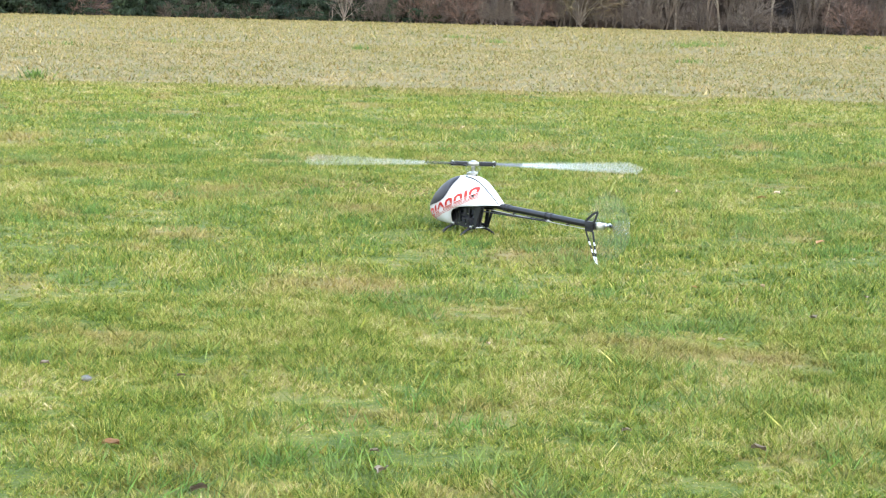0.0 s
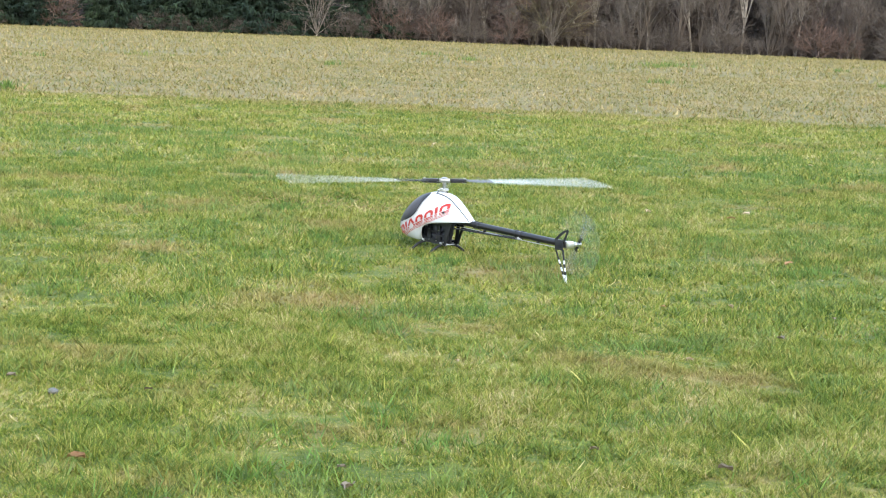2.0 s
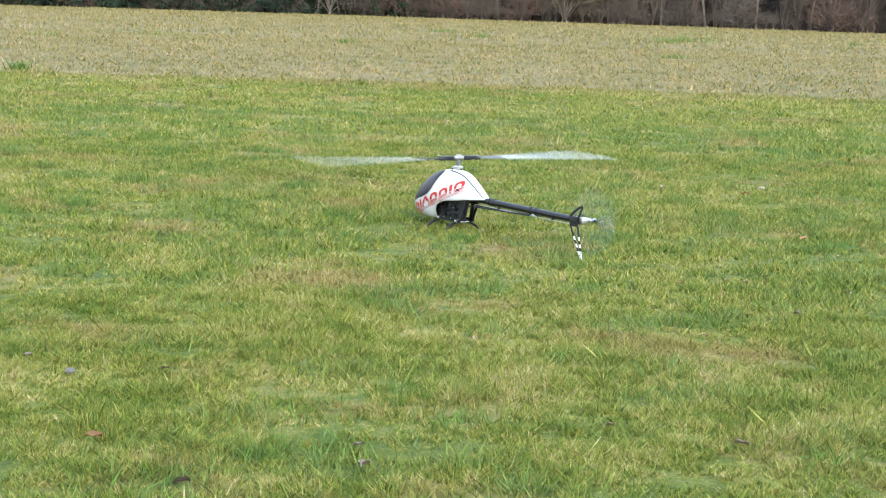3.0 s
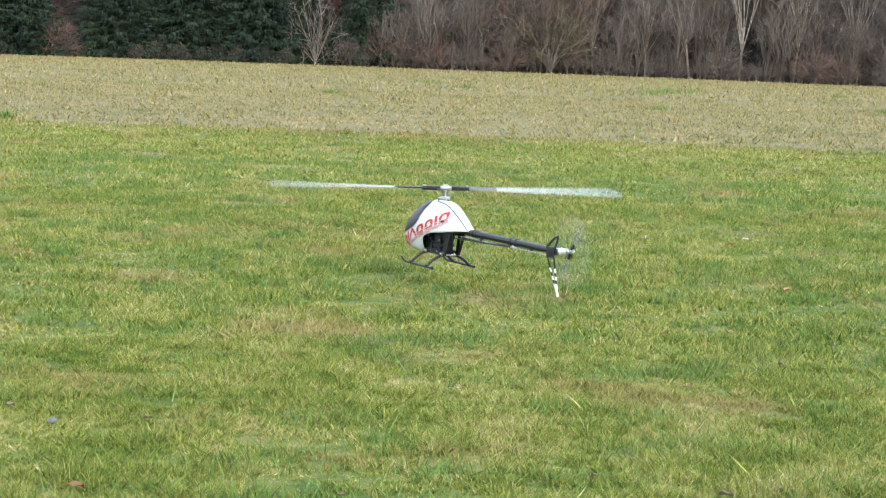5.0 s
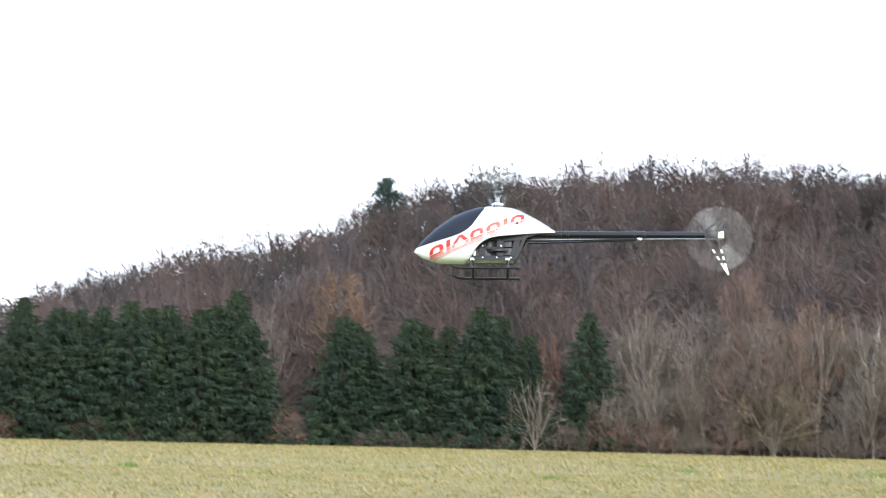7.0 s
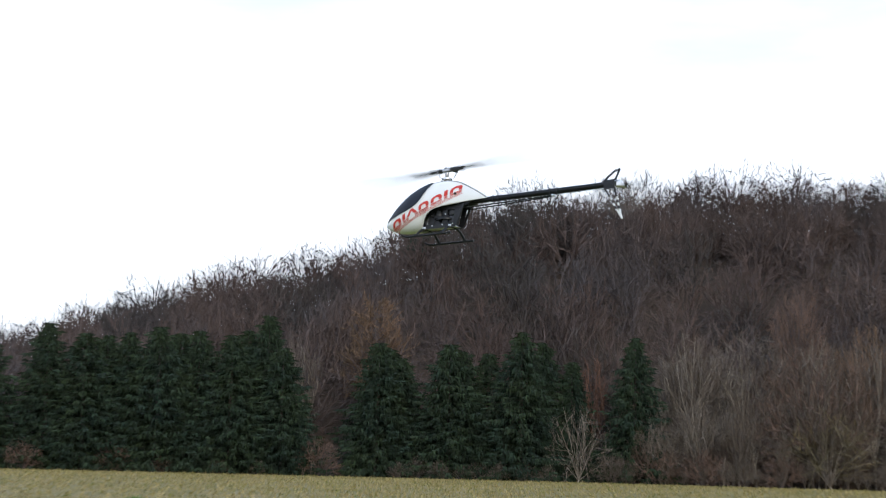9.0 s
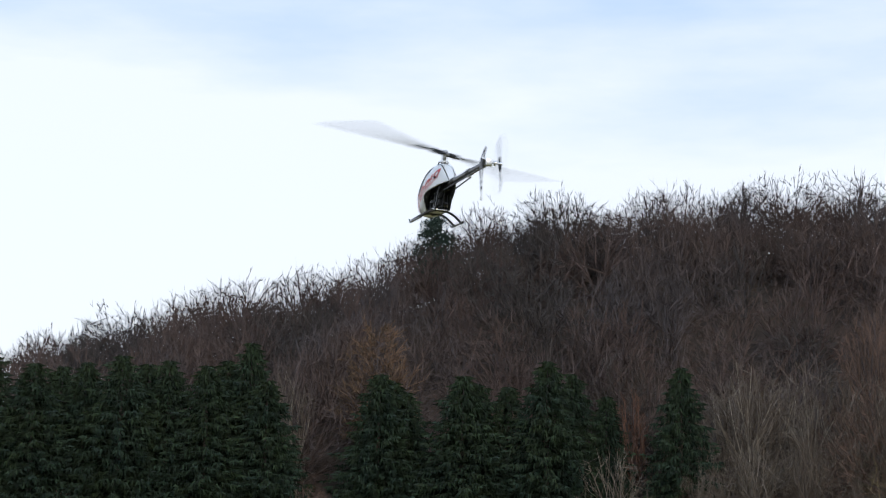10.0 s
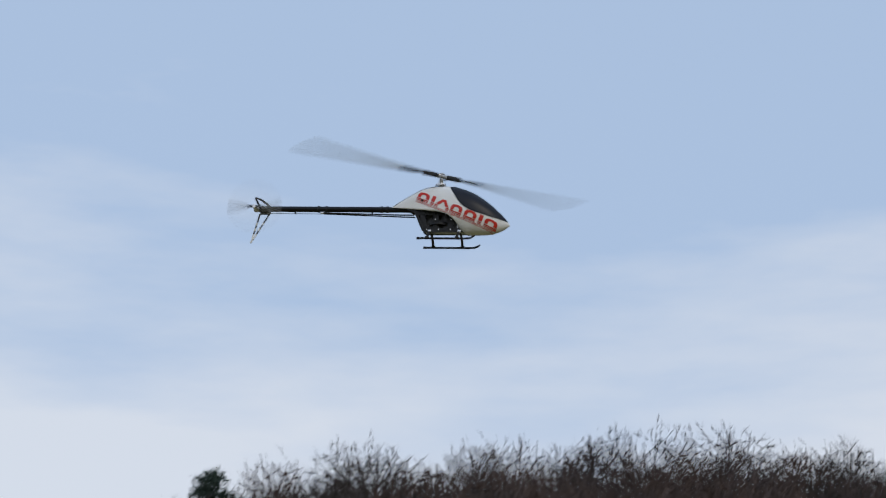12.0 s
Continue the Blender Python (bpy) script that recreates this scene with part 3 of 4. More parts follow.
def build_spruces():
    rng = np.random.default_rng(5)
    rows = [(-22.2, 100.5, 1.0, 1.05), (-21.0, 99.8, 1.1, 0.98), (-19.6, 100.2, 1.0, 1.0), (-18.6, 99.4, 1.15, 1.04), (-17.3, 100.3, 1.0, 1.03), (-16.2, 99.6, 1.1, 1.0),
            (-15.0, 101.2, 1.0, 1.16), (-14.5, 99.5, 0.95, 0.92), (-11.3, 100.0, 1.05, 0.98), (-10.5, 101.0, 0.9, 0.88), (-8.9, 99.8, 1.1, 0.98), (-8.5, 100.6, 1.0, 0.94),
            (-6.5, 99.6, 1.1, 1.08), (-5.8, 101.0, 0.9, 1.02), (-4.8, 101.5, 0.75, 0.86), (-2.7, 100.2, 0.92, 1.06), (-20.3, 101.6, 1.0, 0.97), (-17.9, 101.6, 1.0, 1.0), (-15.7, 101.8, 1.05, 1.03), (-10.9, 101.7, 0.9, 0.92), (-7.6, 101.7, 0.9, 0.9), (-24.2, 100.5, 1.1, 1.0), (-26.0, 100.0, 1.0, 0.95)]
    kinds = []
    for i in range(3):
        t, f = spruce(rng, 8.3, 2.9)
        kinds.append((t, f))
    first = {}
    for i, (az, r, wide, tall) in enumerate(rows):
        k = i % 3
        m = place(None, az, r, (wide, tall), 67.0 * i)
        if k not in first:
            first[k] = crown_tree("spruce_tree", "dark green spruce with drooping boughs at the field's edge", "tree", "spruces at the field edge", *kinds[k], M_BARK, M_SPRUCE)
            first[k].matrix_basis = m
        else:
            o = copy_thing(first[k], Matrix())
            o.matrix_basis = m
    # small dark firs standing in the wood
    for az, r, s in ((8.55, 110, 0.6), (8.3, 114, 0.55), (12.2, 110, 0.7)):
        o = copy_thing(first[0], Matrix())
        o.matrix_basis = place(None, az, r, (s * 0.7, s), az * 31)
        tagged(o, "small dark fir among the leafless trees", group="firs in the wood")


build_spruces()


def build_larch_and_pine():
    rng = np.random.default_rng(8)
    t, f = bare_tree(rng, 9.5, 2.6, 48, 12, 10, 0.012, 0.05, 0.35, 0.045)
    larch = crown_tree("larch_tree", "tan autumn larch with a pointed crown", "tree", "", t, f, M_BARK, M_LARCH)
    x, y, z = spot(-11.19, 107)
    larch.matrix_basis = pose(x, y, z) @ Matrix.Diagonal((0.8, 0.8, (1.1 + 107 * math.tan(radians(5.45)) - z) / 9.5, 1))
    # the pine that stands above the skyline
    trunk = prism([(0, 0, 0), (0.1, 0, 5), (0, 0.1, 11.3)], [0.2, 0.15, 0.03], 6)
    out = []
    for z0, reach, count in ((6.6, 1.5, 13), (7.4, 1.55, 13), (8.2, 1.35, 12), (9.0, 1.15, 11), (9.7, 0.95, 9), (10.3, 0.7, 8), (10.8, 0.5, 6), (11.3, 0.25, 4)):
        for k in range(count):
            az = rng.uniform(0, 6.283)
            c = np.array([math.cos(az), math.sin(az), 0.0]) * reach * 1.2 * rng.uniform(0.3, 1.0) + (0, 0, z0 + rng.uniform(-0.3, 0.3))
            p = c + rng.normal(0, 1, (70, 3)) * (0.30, 0.30, 0.13)
            q = p + rng.normal(0, 0.2, (70, 3)) + (0, 0, 0.1)
            out.append(sticks(p, q, np.full(70, 0.09), rng))
            out.append(prism([(0, 0, z0 - 0.3), c], [0.04, 0.015], 3))
    pine = crown_tree("pine_tree", "dark pine with layered clumps standing on the crest", "tree", "", trunk, np.concatenate(out), M_BARK, M_PINE)
    x, y, z = spot(-9.88, 121)
    pine.matrix_basis = pose(x, y, 1.1 + 121 * math.tan(radians(8.5)) - 10.0) @ Matrix.Scale(0.87, 4)


build_larch_and_pine()


def build_edge_trees():
    """Single leafless trees and shrubs along the wood's edge."""
    rng = np.random.default_rng(21)
    tall = [fan_tree(rng, 9.0, s, 12, 9, 9, 0.020, 0.30, 0.0068, 1.25, 0.42) for s in (1.9, 1.5, 2.3)]
    label = "leafless tree with pale grey-brown bark at the wood's edge"
    first = {}
    rows = [(1.3, 100, 0.95), (0.4, 101, 0.85), (-0.6, 100.5, 0.9), (2.6, 101.2, 0.8), (3.3, 100.4, 0.95), (4.4, 100.2, 0.85), (5.1, 101, 1.0), (6.0, 100.4, 0.9), (6.9, 99.8, 1.02),
            (7.6, 100.6, 0.95), (8.4, 99.9, 1.05), (9.2, 100.7, 0.95), (10.1, 100.1, 1.0), (11.0, 101, 0.9), (11.9, 100.2, 1.05), (12.8, 100.8, 0.95), (13.8, 100.2, 1.0), (14.8, 100.6, 0.95), (16.0, 100.3, 1.0),
            (-13.6, 101.5, 0.78), (-7.2, 102, 0.75), (-1.6, 101.5, 0.8)]
    for i, (az, r, s) in enumerate(rows):
        k = i % 3
        if k not in first:
            first[k] = o = crown_tree("bare_tree", label, "tree", "bare trees at the wood edge", *tall[k], M_PALE, M_PALE_TWIG)
        else:
            o = copy_thing(first[k], Matrix())
        o.matrix_basis = place(None, az, r + 1.5 * (i % 2), (s * 1.2, s * (0.92 + 0.28 * ((i * 7) % 5) / 4)), 83.0 * i, 1.6)
    w, f = fan_tree(rng, 4.9, 2.0, 20, 8, 6, 0.022, 0.05, 0.011, 1.8, 0.35)
    o = crown_tree("bare_tree", "small whitish bare tree with spreading branches before the spruces", "tree", "", w, f, M_PALE, M_PALE_TWIG)
    o.matrix_basis = place(None, -4.57, 98.6, (1, 1), 20)
    w, f = fan_tree(rng, 5.4, 2.6, 22, 9, 8, 0.022, 0.06, 0.012, 1.5, 0.3)
    o = crown_tree("bushy_tree", "broad many-stemmed bare tree with yellowish mossy twigs", "tree", "", w, f, M_PALE, M_YELLOW_TWIG)
    o.matrix_basis = place(None, 3.7, 98.7, (1.1, 0.9), 0)
    w, f = fan_tree(rng, 8.9, 3.9, 34, 14, 13, 0.020, 0.08, 0.010, 1.75, 0.45)
    o = crown_tree("bushy_tree", "broad rounded bare tree with reddish-brown fine twigs", "tree", "", w, f, M_BARK, M_RED_TWIG)
    o.matrix_basis = place(None, 3.2, 100.6, (1.1, 1), 0)
    w, f = fan_tree(rng, 9.4, 2.8, 24, 13, 13, 0.020, 0.1, 0.010, 1.7, 0.5)
    o = crown_tree("bushy_tree", "rounded bare tree with tan twigs behind the saplings", "tree", "", w, f, M_BARK, M_LARCH)
    o.matrix_basis = place(None, 5.0, 102.5, (1.1, 1), 40)
    w, f = fan_tree(rng, 10.4, 2.2, 22, 12, 12, 0.022, 0.2, 0.010, 1.3, 0.5)
    o = crown_tree("bare_tree", "bare tree with reddish fine twigs on the slope", "tree", "", w, f, M_BARK, M_RED_TWIG)
    o.matrix_basis = place(None, 2.6, 104.5, (1.0, 1.0), 10)
    w, f = fan_tree(rng, 8.2, 1.4, 18, 10, 10, 0.05, 0.2, 0.010, 1.9, 0.55)
    o = crown_tree("oak_sapling", "slender young oak with withered rust-brown leaves", "tree", "", w, f, M_BARK, M_RUST)
    o.matrix_basis = place(None, -4.15, 102.0, (0.8, 0.92), 0)
    o = copy_thing(first[1], Matrix())
    o.matrix_basis = place(None, -14.1, 103.5, (0.6, 0.95), 15)
    tagged(o, "slender whitish bare tree standing behind the spruces", "tree")
    shrubs = [fan_tree(rng, 2.3, 1.35, 22, 9, 8, 0.018, 0.06, 0.009, 1.7, 0.3) for _ in range(2)]
    first = {}
    rows = [(-13.2, 98.9, 1.0, 0), (-19.9, 98.6, 0.8, 0), (-22.8, 98.6, 0.8, 0), (-9.9, 98.6, 0.6, 1), (-7.9, 98.6, 0.5, 1), (-6.3, 98.4, 0.5, 1), (-3.3, 98.8, 0.8, 1), (-2.0, 99, 1.1, 0), (-0.4, 98.7, 1.0, 0),
            (0.8, 98.8, 0.8, 1), (2.1, 98.6, 0.9, 0), (5.6, 98.6, 0.8, 1), (7.7, 98.8, 0.9, 1), (9.6, 98.5, 0.9, 1), (12.6, 97.8, 1.05, 0), (13.4, 98.3, 0.9, 0), (15.2, 98.4, 0.9, 1), (-16.5, 98.4, 0.4, 1), (-10.6, 98.2, 0.45, 1), (-9.2, 98.0, 0.5, 1), (-8.5, 98.3, 0.42, 1), (-7.2, 98.1, 0.5, 1), (-5.6, 98.2, 0.45, 1), (-15.2, 98.2, 0.4, 1), (-18.4, 98.3, 0.45, 0), (-24.8, 98.6, 0.8, 0)]
    for i, (az, r, s, k) in enumerate(rows):
        if k not in first:
            first[k] = o = crown_tree("shrub", ("bare reddish-brown shrub", "bare grey-brown bramble shrub")[k] + " at the field's edge", "shrub", "shrubs at the field edge", *shrubs[k], M_BARK, (M_RED_TWIG, M_PALE_TWIG)[k])
        else:
            o = copy_thing(first[k], Matrix())
        o.matrix_basis = place(None, az, r, (s * 1.15, s), 57.0 * i)


build_edge_trees()

# ---- the model helicopter: x to the nose, y to its left, z up; the origin is on the main shaft at the boom's height ----

TOP = [(-0.246, 0.014), (-0.197, 0.047), (-0.142, 0.080), (-0.086, 0.108), (-0.03, 0.120), (0.025, 0.122), (0.08, 0.114), (0.136, 0.097), (0.192, 0.070), (0.261, 0.022), (0.317, -0.030), (0.345, -0.060), (0.356, -0.078)]
LOW = [(-0.246, 0.006), (-0.142, -0.006), (-0.058, -0.017), (-0.003, -0.024), (0.039, -0.036), (0.073, -0.058), (0.10, -0.090), (0.115, -0.117), (0.136, -0.128), (0.192, -0.128), (0.261, -0.124), (0.317, -0.106), (0.345, -0.088), (0.356, -0.080)]
WIDE = [(-0.246, 0.016), (-0.197, 0.030), (-0.142, 0.044), (-0.086, 0.056), (-0.03, 0.066), (0.025, 0.073), (0.08, 0.078), (0.136, 0.079), (0.192, 0.074), (0.261, 0.058), (0.317, 0.033), (0.345, 0.014), (0.356, 0.002)]


def smooth_interp(x, table):
    """A smooth curve through a short table (Catmull-Rom)."""
    xs, ys = [a for a, _ in table], [b for _, b in table]
    x = min(max(x, xs[0]), xs[-1])
    i = max(0, min(len(xs) - 2, int(np.searchsorted(xs, x)) - 1))
    h = xs[i + 1] - xs[i]
    t = (x - xs[i]) / h

    def slope(k):
        a, b = max(0, k - 1), min(len(xs) - 1, k + 1)
        return (ys[b] - ys[a]) / (xs[b] - xs[a])
    m0, m1 = slope(i) * h, slope(i + 1) * h
    return (2 * t**3 - 3 * t**2 + 1) * ys[i] + (t**3 - 2 * t**2 + t) * m0 + (-2 * t**3 + 3 * t**2) * ys[i + 1] + (t**3 - t**2) * m1


def hood_point(x, v, side, out=0.0):
    """A point of the canopy hood: v from 0 on the ridge to 1 at its lower edge, on the side +1 or -1; out: metres proud of it."""
    zt, zb, w = smooth_interp(x, TOP), smooth_interp(x, LOW), smooth_interp(x, WIDE)
    full = min(1.0, max(0.0, (x - 0.055) / 0.08))
    last = math.pi * (0.56 + 0.44 * full)
    a = v * last
    y = w * abs(math.sin(a)) ** 0.8
    z = zt - (zt - zb) * (1 - math.cos(a)) / (1 - math.cos(last))
    return Vector((x, side * (y + out * math.sin(min(a, math.pi / 2))), z + out * math.cos(a)))


def v_of(x, z):
    """v on the hood at the side height z."""
    zt, zb = smooth_interp(x, TOP), smooth_interp(x, LOW)
    full = min(1.0, max(0.0, (x - 0.055) / 0.08))
    last = math.pi * (0.56 + 0.44 * full)
    c = 1 - min(1.0, max(0.0, (zt - z) / max(zt - zb, 1e-5))) * (1 - math.cos(last))
    return math.acos(max(-1.0, min(1.0, c))) / last


def hood_patch(lower, upper, side, out, nu=14, nv=4):
    """A film on the hood between two side curves lower(s) and upper(s), s from 0 to 1, each giving (x, z)."""
    bm = bmesh.new()
    grid = []
    for i in range(nu + 1):
        s = i / nu
        a, b = lower(s), upper(s)
        row = []
        for j in range(nv + 1):
            k = j / nv
            x, z = a[0] + (b[0] - a[0]) * k, a[1] + (b[1] - a[1]) * k
            row.append(bm.verts.new(hood_point(x, v_of(x, z), side, out)))
        grid.append(row)
    for i in range(nu):
        for j in range(nv):
            bm.faces.new((grid[i][j], grid[i + 1][j], grid[i + 1][j + 1], grid[i][j + 1]))
    return bm


def build_helicopter():
    top = tagged(new("helicopter"), "white model helicopter with red side marks and black tail boom", "model helicopter")
    # hood
    bm = bmesh.new()
    nx, nv = 54, 22
    xs = [-0.246 + 0.602 * (0.5 - 0.5 * math.cos(math.pi * i / nx)) * 1.0 for i in range(nx + 1)]
    rows = []
    for x in xs:
        row = [bm.verts.new(hood_point(x, abs(j) / nv, 1 if j >= 0 else -1)) for j in range(-nv, nv + 1)]
        rows.append(row)
    for a, b in zip(rows, rows[1:]):
        for j in range(2 * nv):
            bm.faces.new((a[j], b[j], b[j + 1], a[j + 1]))
    bmesh.ops.remove_doubles(bm, verts=bm.verts, dist=0.0004)
    hood = part("canopy", bm, M_WHITE, top, "glossy white fibreglass canopy")
    sol = hood.modifiers.new("thickness", "SOLIDIFY")
    sol.thickness, sol.offset = 0.002, -1
    for side in (1, -1):
        low_w = [(0.348, -0.066), (0.31, -0.058), (0.26, -0.046), (0.193, -0.028), (0.155, -0.014), (0.127, 0.002), (0.106, 0.022), (0.084, 0.055), (0.056, 0.098)]
        top_w = [(0.349, -0.067), (0.317, -0.033), (0.261, 0.018), (0.215, 0.053), (0.18, 0.073), (0.145, 0.089), (0.115, 0.098), (0.084, 0.110), (0.054, 0.110)]

        def along(table):
            def f(s):
                k = s * (len(table) - 1)
                i = min(int(k), len(table) - 2)
                k -= i
                return (table[i][0] + (table[i + 1][0] - table[i][0]) * k, table[i][1] + (table[i + 1][1] - table[i][1]) * k)
            return f
        part("canopy_window", hood_patch(along(low_w), along(top_w), side, 0.0028, 32, 10), M_TINT, hood, "dark tinted window film")
        # red slanted marks, cut by white lines towards their foot
        p0, p1 = Vector((0.286, -0.117)), Vector((-0.118, 0.043))
        way = (p1 - p0).normalized()
        rise = Vector((-way.y, way.x)) * -1 if way.x > 0 else Vector((way.y, -way.x))
        if rise.y < 0:
            rise = -rise
        full = (p1 - p0).length
        arch = ([(0, 0.34), (0, 0.68), (0.13, 0.91), (0.5, 1.0), (0.87, 0.91), (1, 0.68), (1, 0.34)], [(0.27, 0.34), (0.27, 0.60), (0.34, 0.70), (0.5, 0.75), (0.66, 0.70), (0.73, 0.60), (0.73, 0.34)], ((0, 1),))
        chevron = ([(-0.06, 0.34), (0.36, 1.0), (0.64, 1.0), (1.06, 0.34)], [(0.24, 0.34), (0.48, 0.74), (0.52, 0.74), (0.76, 0.34)], ((-0.12, 0.16), (0.84, 1.12)))
        bar = ([(0, 0.34), (0, 1.0)], [(1, 0.34), (1, 1.0)], ((0, 1),))
        forms = [(arch, 1.0), (bar, 0.30), (chevron, 1.0), (arch, 0.95), (arch, 1.0), (bar, 0.30), (arch, 1.0)]
        room = sum(w for _, w in forms) + 0.2 * (len(forms) - 1)
        at, tall = 0.0, 0.047
        for (outer, inner, feet), w in (forms if side > 0 else forms[::-1]):
            def film(table, at=at, w=w):
                def f(s):
                    u, q = along(table)(s)
                    p = p0 + way * (full * (at + u * w) / room) + rise * (tall * q) + Vector((-0.016 * q if side > 0 else 0.0, 0.0))
                    return (p.x, p.y)
                return f
            part("red_mark", hood_patch(film(outer), film(inner), side, 0.0022, 18, 4), M_RED, hood)
            for q0, q1 in ((0.02, 0.09), (0.15, 0.26)):
                for u0, u1 in feet:
                    part("red_mark", hood_patch(film([(u0, q0), (u1, q0)]), film([(u0, q1), (u1, q1)]), side, 0.0022, 5, 2), M_RED, hood)
            at += w + 0.2
        for q in (-0.22, -0.10):
            def line(dq, q=q):
                def f(s):
                    p = p0 + way * (full * (0.03 + 0.97 * s)) + rise * (0.048 * (q + dq))
                    return (p.x, p.y)
                return f
            part("red_stripe", hood_patch(line(0.0), line(0.04), side, 0.0020, 30, 1), M_RED, hood)
        part("seam", hood_patch(lambda s: (-0.24 + 0.26 * s, smooth_interp(-0.24 + 0.26 * s, TOP) - 0.010), lambda s: (-0.24 + 0.26 * s, smooth_interp(-0.24 + 0.26 * s, TOP) - 0.0065), side, 0.0008, 24, 1), M_BLACK, hood, "dark canopy seam")
        bolt = tube([hood_point(-0.085, 0.72, side), hood_point(-0.085, 0.72, side) + Vector((0, 0.008 * side, 0))], [0.006, 0.0045], 12)
        part("canopy_grommet", bolt, M_BLACK, hood, "black rubber grommet")
    # chassis: two carbon side plates with posts and openings
    chassis = part("chassis", block((-0.01, 0, -0.012), (0.20, 0.060, 0.016), bevel=0.003), M_BLACK, top, "black carbon chassis")
    for side in (1, -1):
        y0 = 0.030 * side
        y1 = y0 + 0.003 * side
        part("lower_rail", plate([(0.135, -0.100), (0.135, -0.122), (-0.072, -0.124), (-0.090, -0.104), (-0.06, -0.101)], y0, y1), M_BLACK, chassis)
        part("upper_rail", plate([(0.10, -0.034), (-0.10, -0.034), (-0.165, -0.006), (-0.155, 0.016), (0.10, 0.016)], y0, y1), M_BLACK, chassis)
        for x, lean, w in ((0.108, 0.012, 0.020), (0.062, 0.0, 0.028), (-0.014, 0.0, 0.028), (-0.072, -0.014, 0.026)):
            part("frame_post", plate([(x - w / 2, -0.106), (x + w / 2, -0.106), (x + w / 2 + lean, -0.030), (x - w / 2 + lean, -0.030)], y0, y1), M_BLACK, chassis)
        part("cross_strap", plate([(0.062, -0.062), (0.062, -0.070), (-0.018, -0.070), (-0.018, -0.062)], y0, y1), M_BLACK, chassis)
        part("rear_brace", plate([(-0.070, -0.118), (-0.083, -0.118), (-0.135, -0.002), (-0.120, -0.002)], y0 + 0.004 * side, y1 + 0.006 * side), M_BLACK, chassis)
        for x, z in ((0.12, -0.108), (0.06, -0.108), (0.0, -0.108), (-0.06, -0.108), (0.062, -0.057), (-0.018, -0.057), (0.05, 0.006), (-0.05, 0.006), (-0.12, 0.006)):
            part("screw", tube([(x, y1, z), (x, y1 + 0.0025 * side, z)], 0.0032, 8), M_SILVER, chassis)
    # added dark sheet: stands in for the shaded interior, closes the view through
    part("dark_filler", plate([(0.12, -0.118), (-0.070, -0.118), (-0.10, -0.02), (0.10, -0.02)], -0.002, 0.002), M_PACK, chassis)
    part("bottom_plate", block((0.03, 0, -0.119), (0.20, 0.058, 0.004), bevel=0.001), M_SILVER, chassis, "bare aluminium floor plate")
    part("motor", tube([(0.035, 0, -0.075), (0.035, 0, -0.07), (0.035, 0, -0.028), (0.035, 0, -0.022)], [0.022, 0.026, 0.026, 0.020], 20), M_PACK, top, "brushless motor")
    part("main_gear", tube([(-0.002, 0, -0.083), (-0.002, 0, -0.075)], 0.050, 40), M_BLACK, top)
    part("battery", block((0.10, 0, -0.082), (0.15, 0.046, 0.046), bevel=0.004), M_PACK, top, "dark shrink-wrapped battery pack")
    part("battery_strap", block((0.10, 0, -0.082), (0.018, 0.049, 0.049), bevel=0.002), M_STEEL, top, "grey strap")
    for x, z in ((-0.045, -0.045), (-0.045, -0.08), (0.07, -0.035)):
        part("servo", block((x, 0.012, z), (0.036, 0.018, 0.030), bevel=0.002), M_PACK, top, "dark servo")
    # landing gear
    for x in (0.105, -0.045):
        path = []
        for k in range(15):
            s = -1 + 2 * k / 14
            path.append((x, 0.108 * s, -0.119 - 0.050 * abs(s) ** 2.3))
        strut = part("landing_strut", tube(path, 0.0065, 10), M_BLACK, top)
        for side in (1, -1):
            part("clamp", block((x, 0.034 * side, -0.117), (0.016, 0.012, 0.012), bevel=0.002), M_SILVER, strut, "aluminium clamp")
            part("skid_joint", block((x, 0.108 * side, -0.167), (0.020, 0.013, 0.013), bevel=0.003), M_BLACK, strut)
    for side in (1, -1):
        y = 0.108 * side
        path = [(-0.085, y, -0.171), (0.02, y, -0.171), (0.14, y, -0.171), (0.165, y, -0.169), (0.18, y, -0.164), (0.195, y, -0.154)]
        skid = part("skid", tube(path, [0.0055] * 5 + [0.004], 10), M_GLOSS, top)
        part("skid_cap", tube([(-0.096, y, -0.171), (-0.084, y, -0.171)], 0.0068, 10), M_BLACK, skid)
    # tail
    boom = part("tail_boom", tube([(-0.10, 0, 0), (-0.93, 0, 0)], 0.0145, 24), M_GLOSS, top, "glossy black carbon tail boom")
    for x in (-0.27, -0.30, -0.585, -0.625):
        part("boom_ring", tube([(x - 0.006, 0, 0), (x - 0.005, 0, 0), (x + 0.005, 0, 0), (x + 0.006, 0, 0)], [0.0155, 0.0175, 0.0175, 0.0155], 24), M_BLACK, boom)
    part("boom_clamp", block((-0.605, 0.0, -0.019), (0.020, 0.016, 0.010), bevel=0.002), M_SILVER, boom, "aluminium boom clamp")
    for y in (0.010, -0.010):
        part("support_rod", tube([(-0.13, 2.2 * y, -0.034), (-0.60, y, -0.021)], 0.0035, 8), M_BLACK, boom)
    part("push_rod", tube([(-0.12, 0.006, -0.024), (-0.90, 0.016, -0.019)], 0.0016, 6), M_STEEL, boom)
    for x in (-0.35, -0.75):
        part("rod_guide", block((x, 0.008, -0.0175), (0.008, 0.012, 0.010), bevel=0.001), M_BLACK, boom)
    part("antenna", tube([(-0.12, 0.034, -0.004), (-0.15, 0.042, -0.016), (-0.16, 0.044, -0.032)], 0.001, 6), M_BLACK, top)
    fin = part("tail_fin", plate([(-0.880, 0.018), (-0.938, 0.018), (-0.938, -0.026), (-0.884, -0.026)], 0.017, 0.0195), M_BLACK, top, "black carbon tail fin")
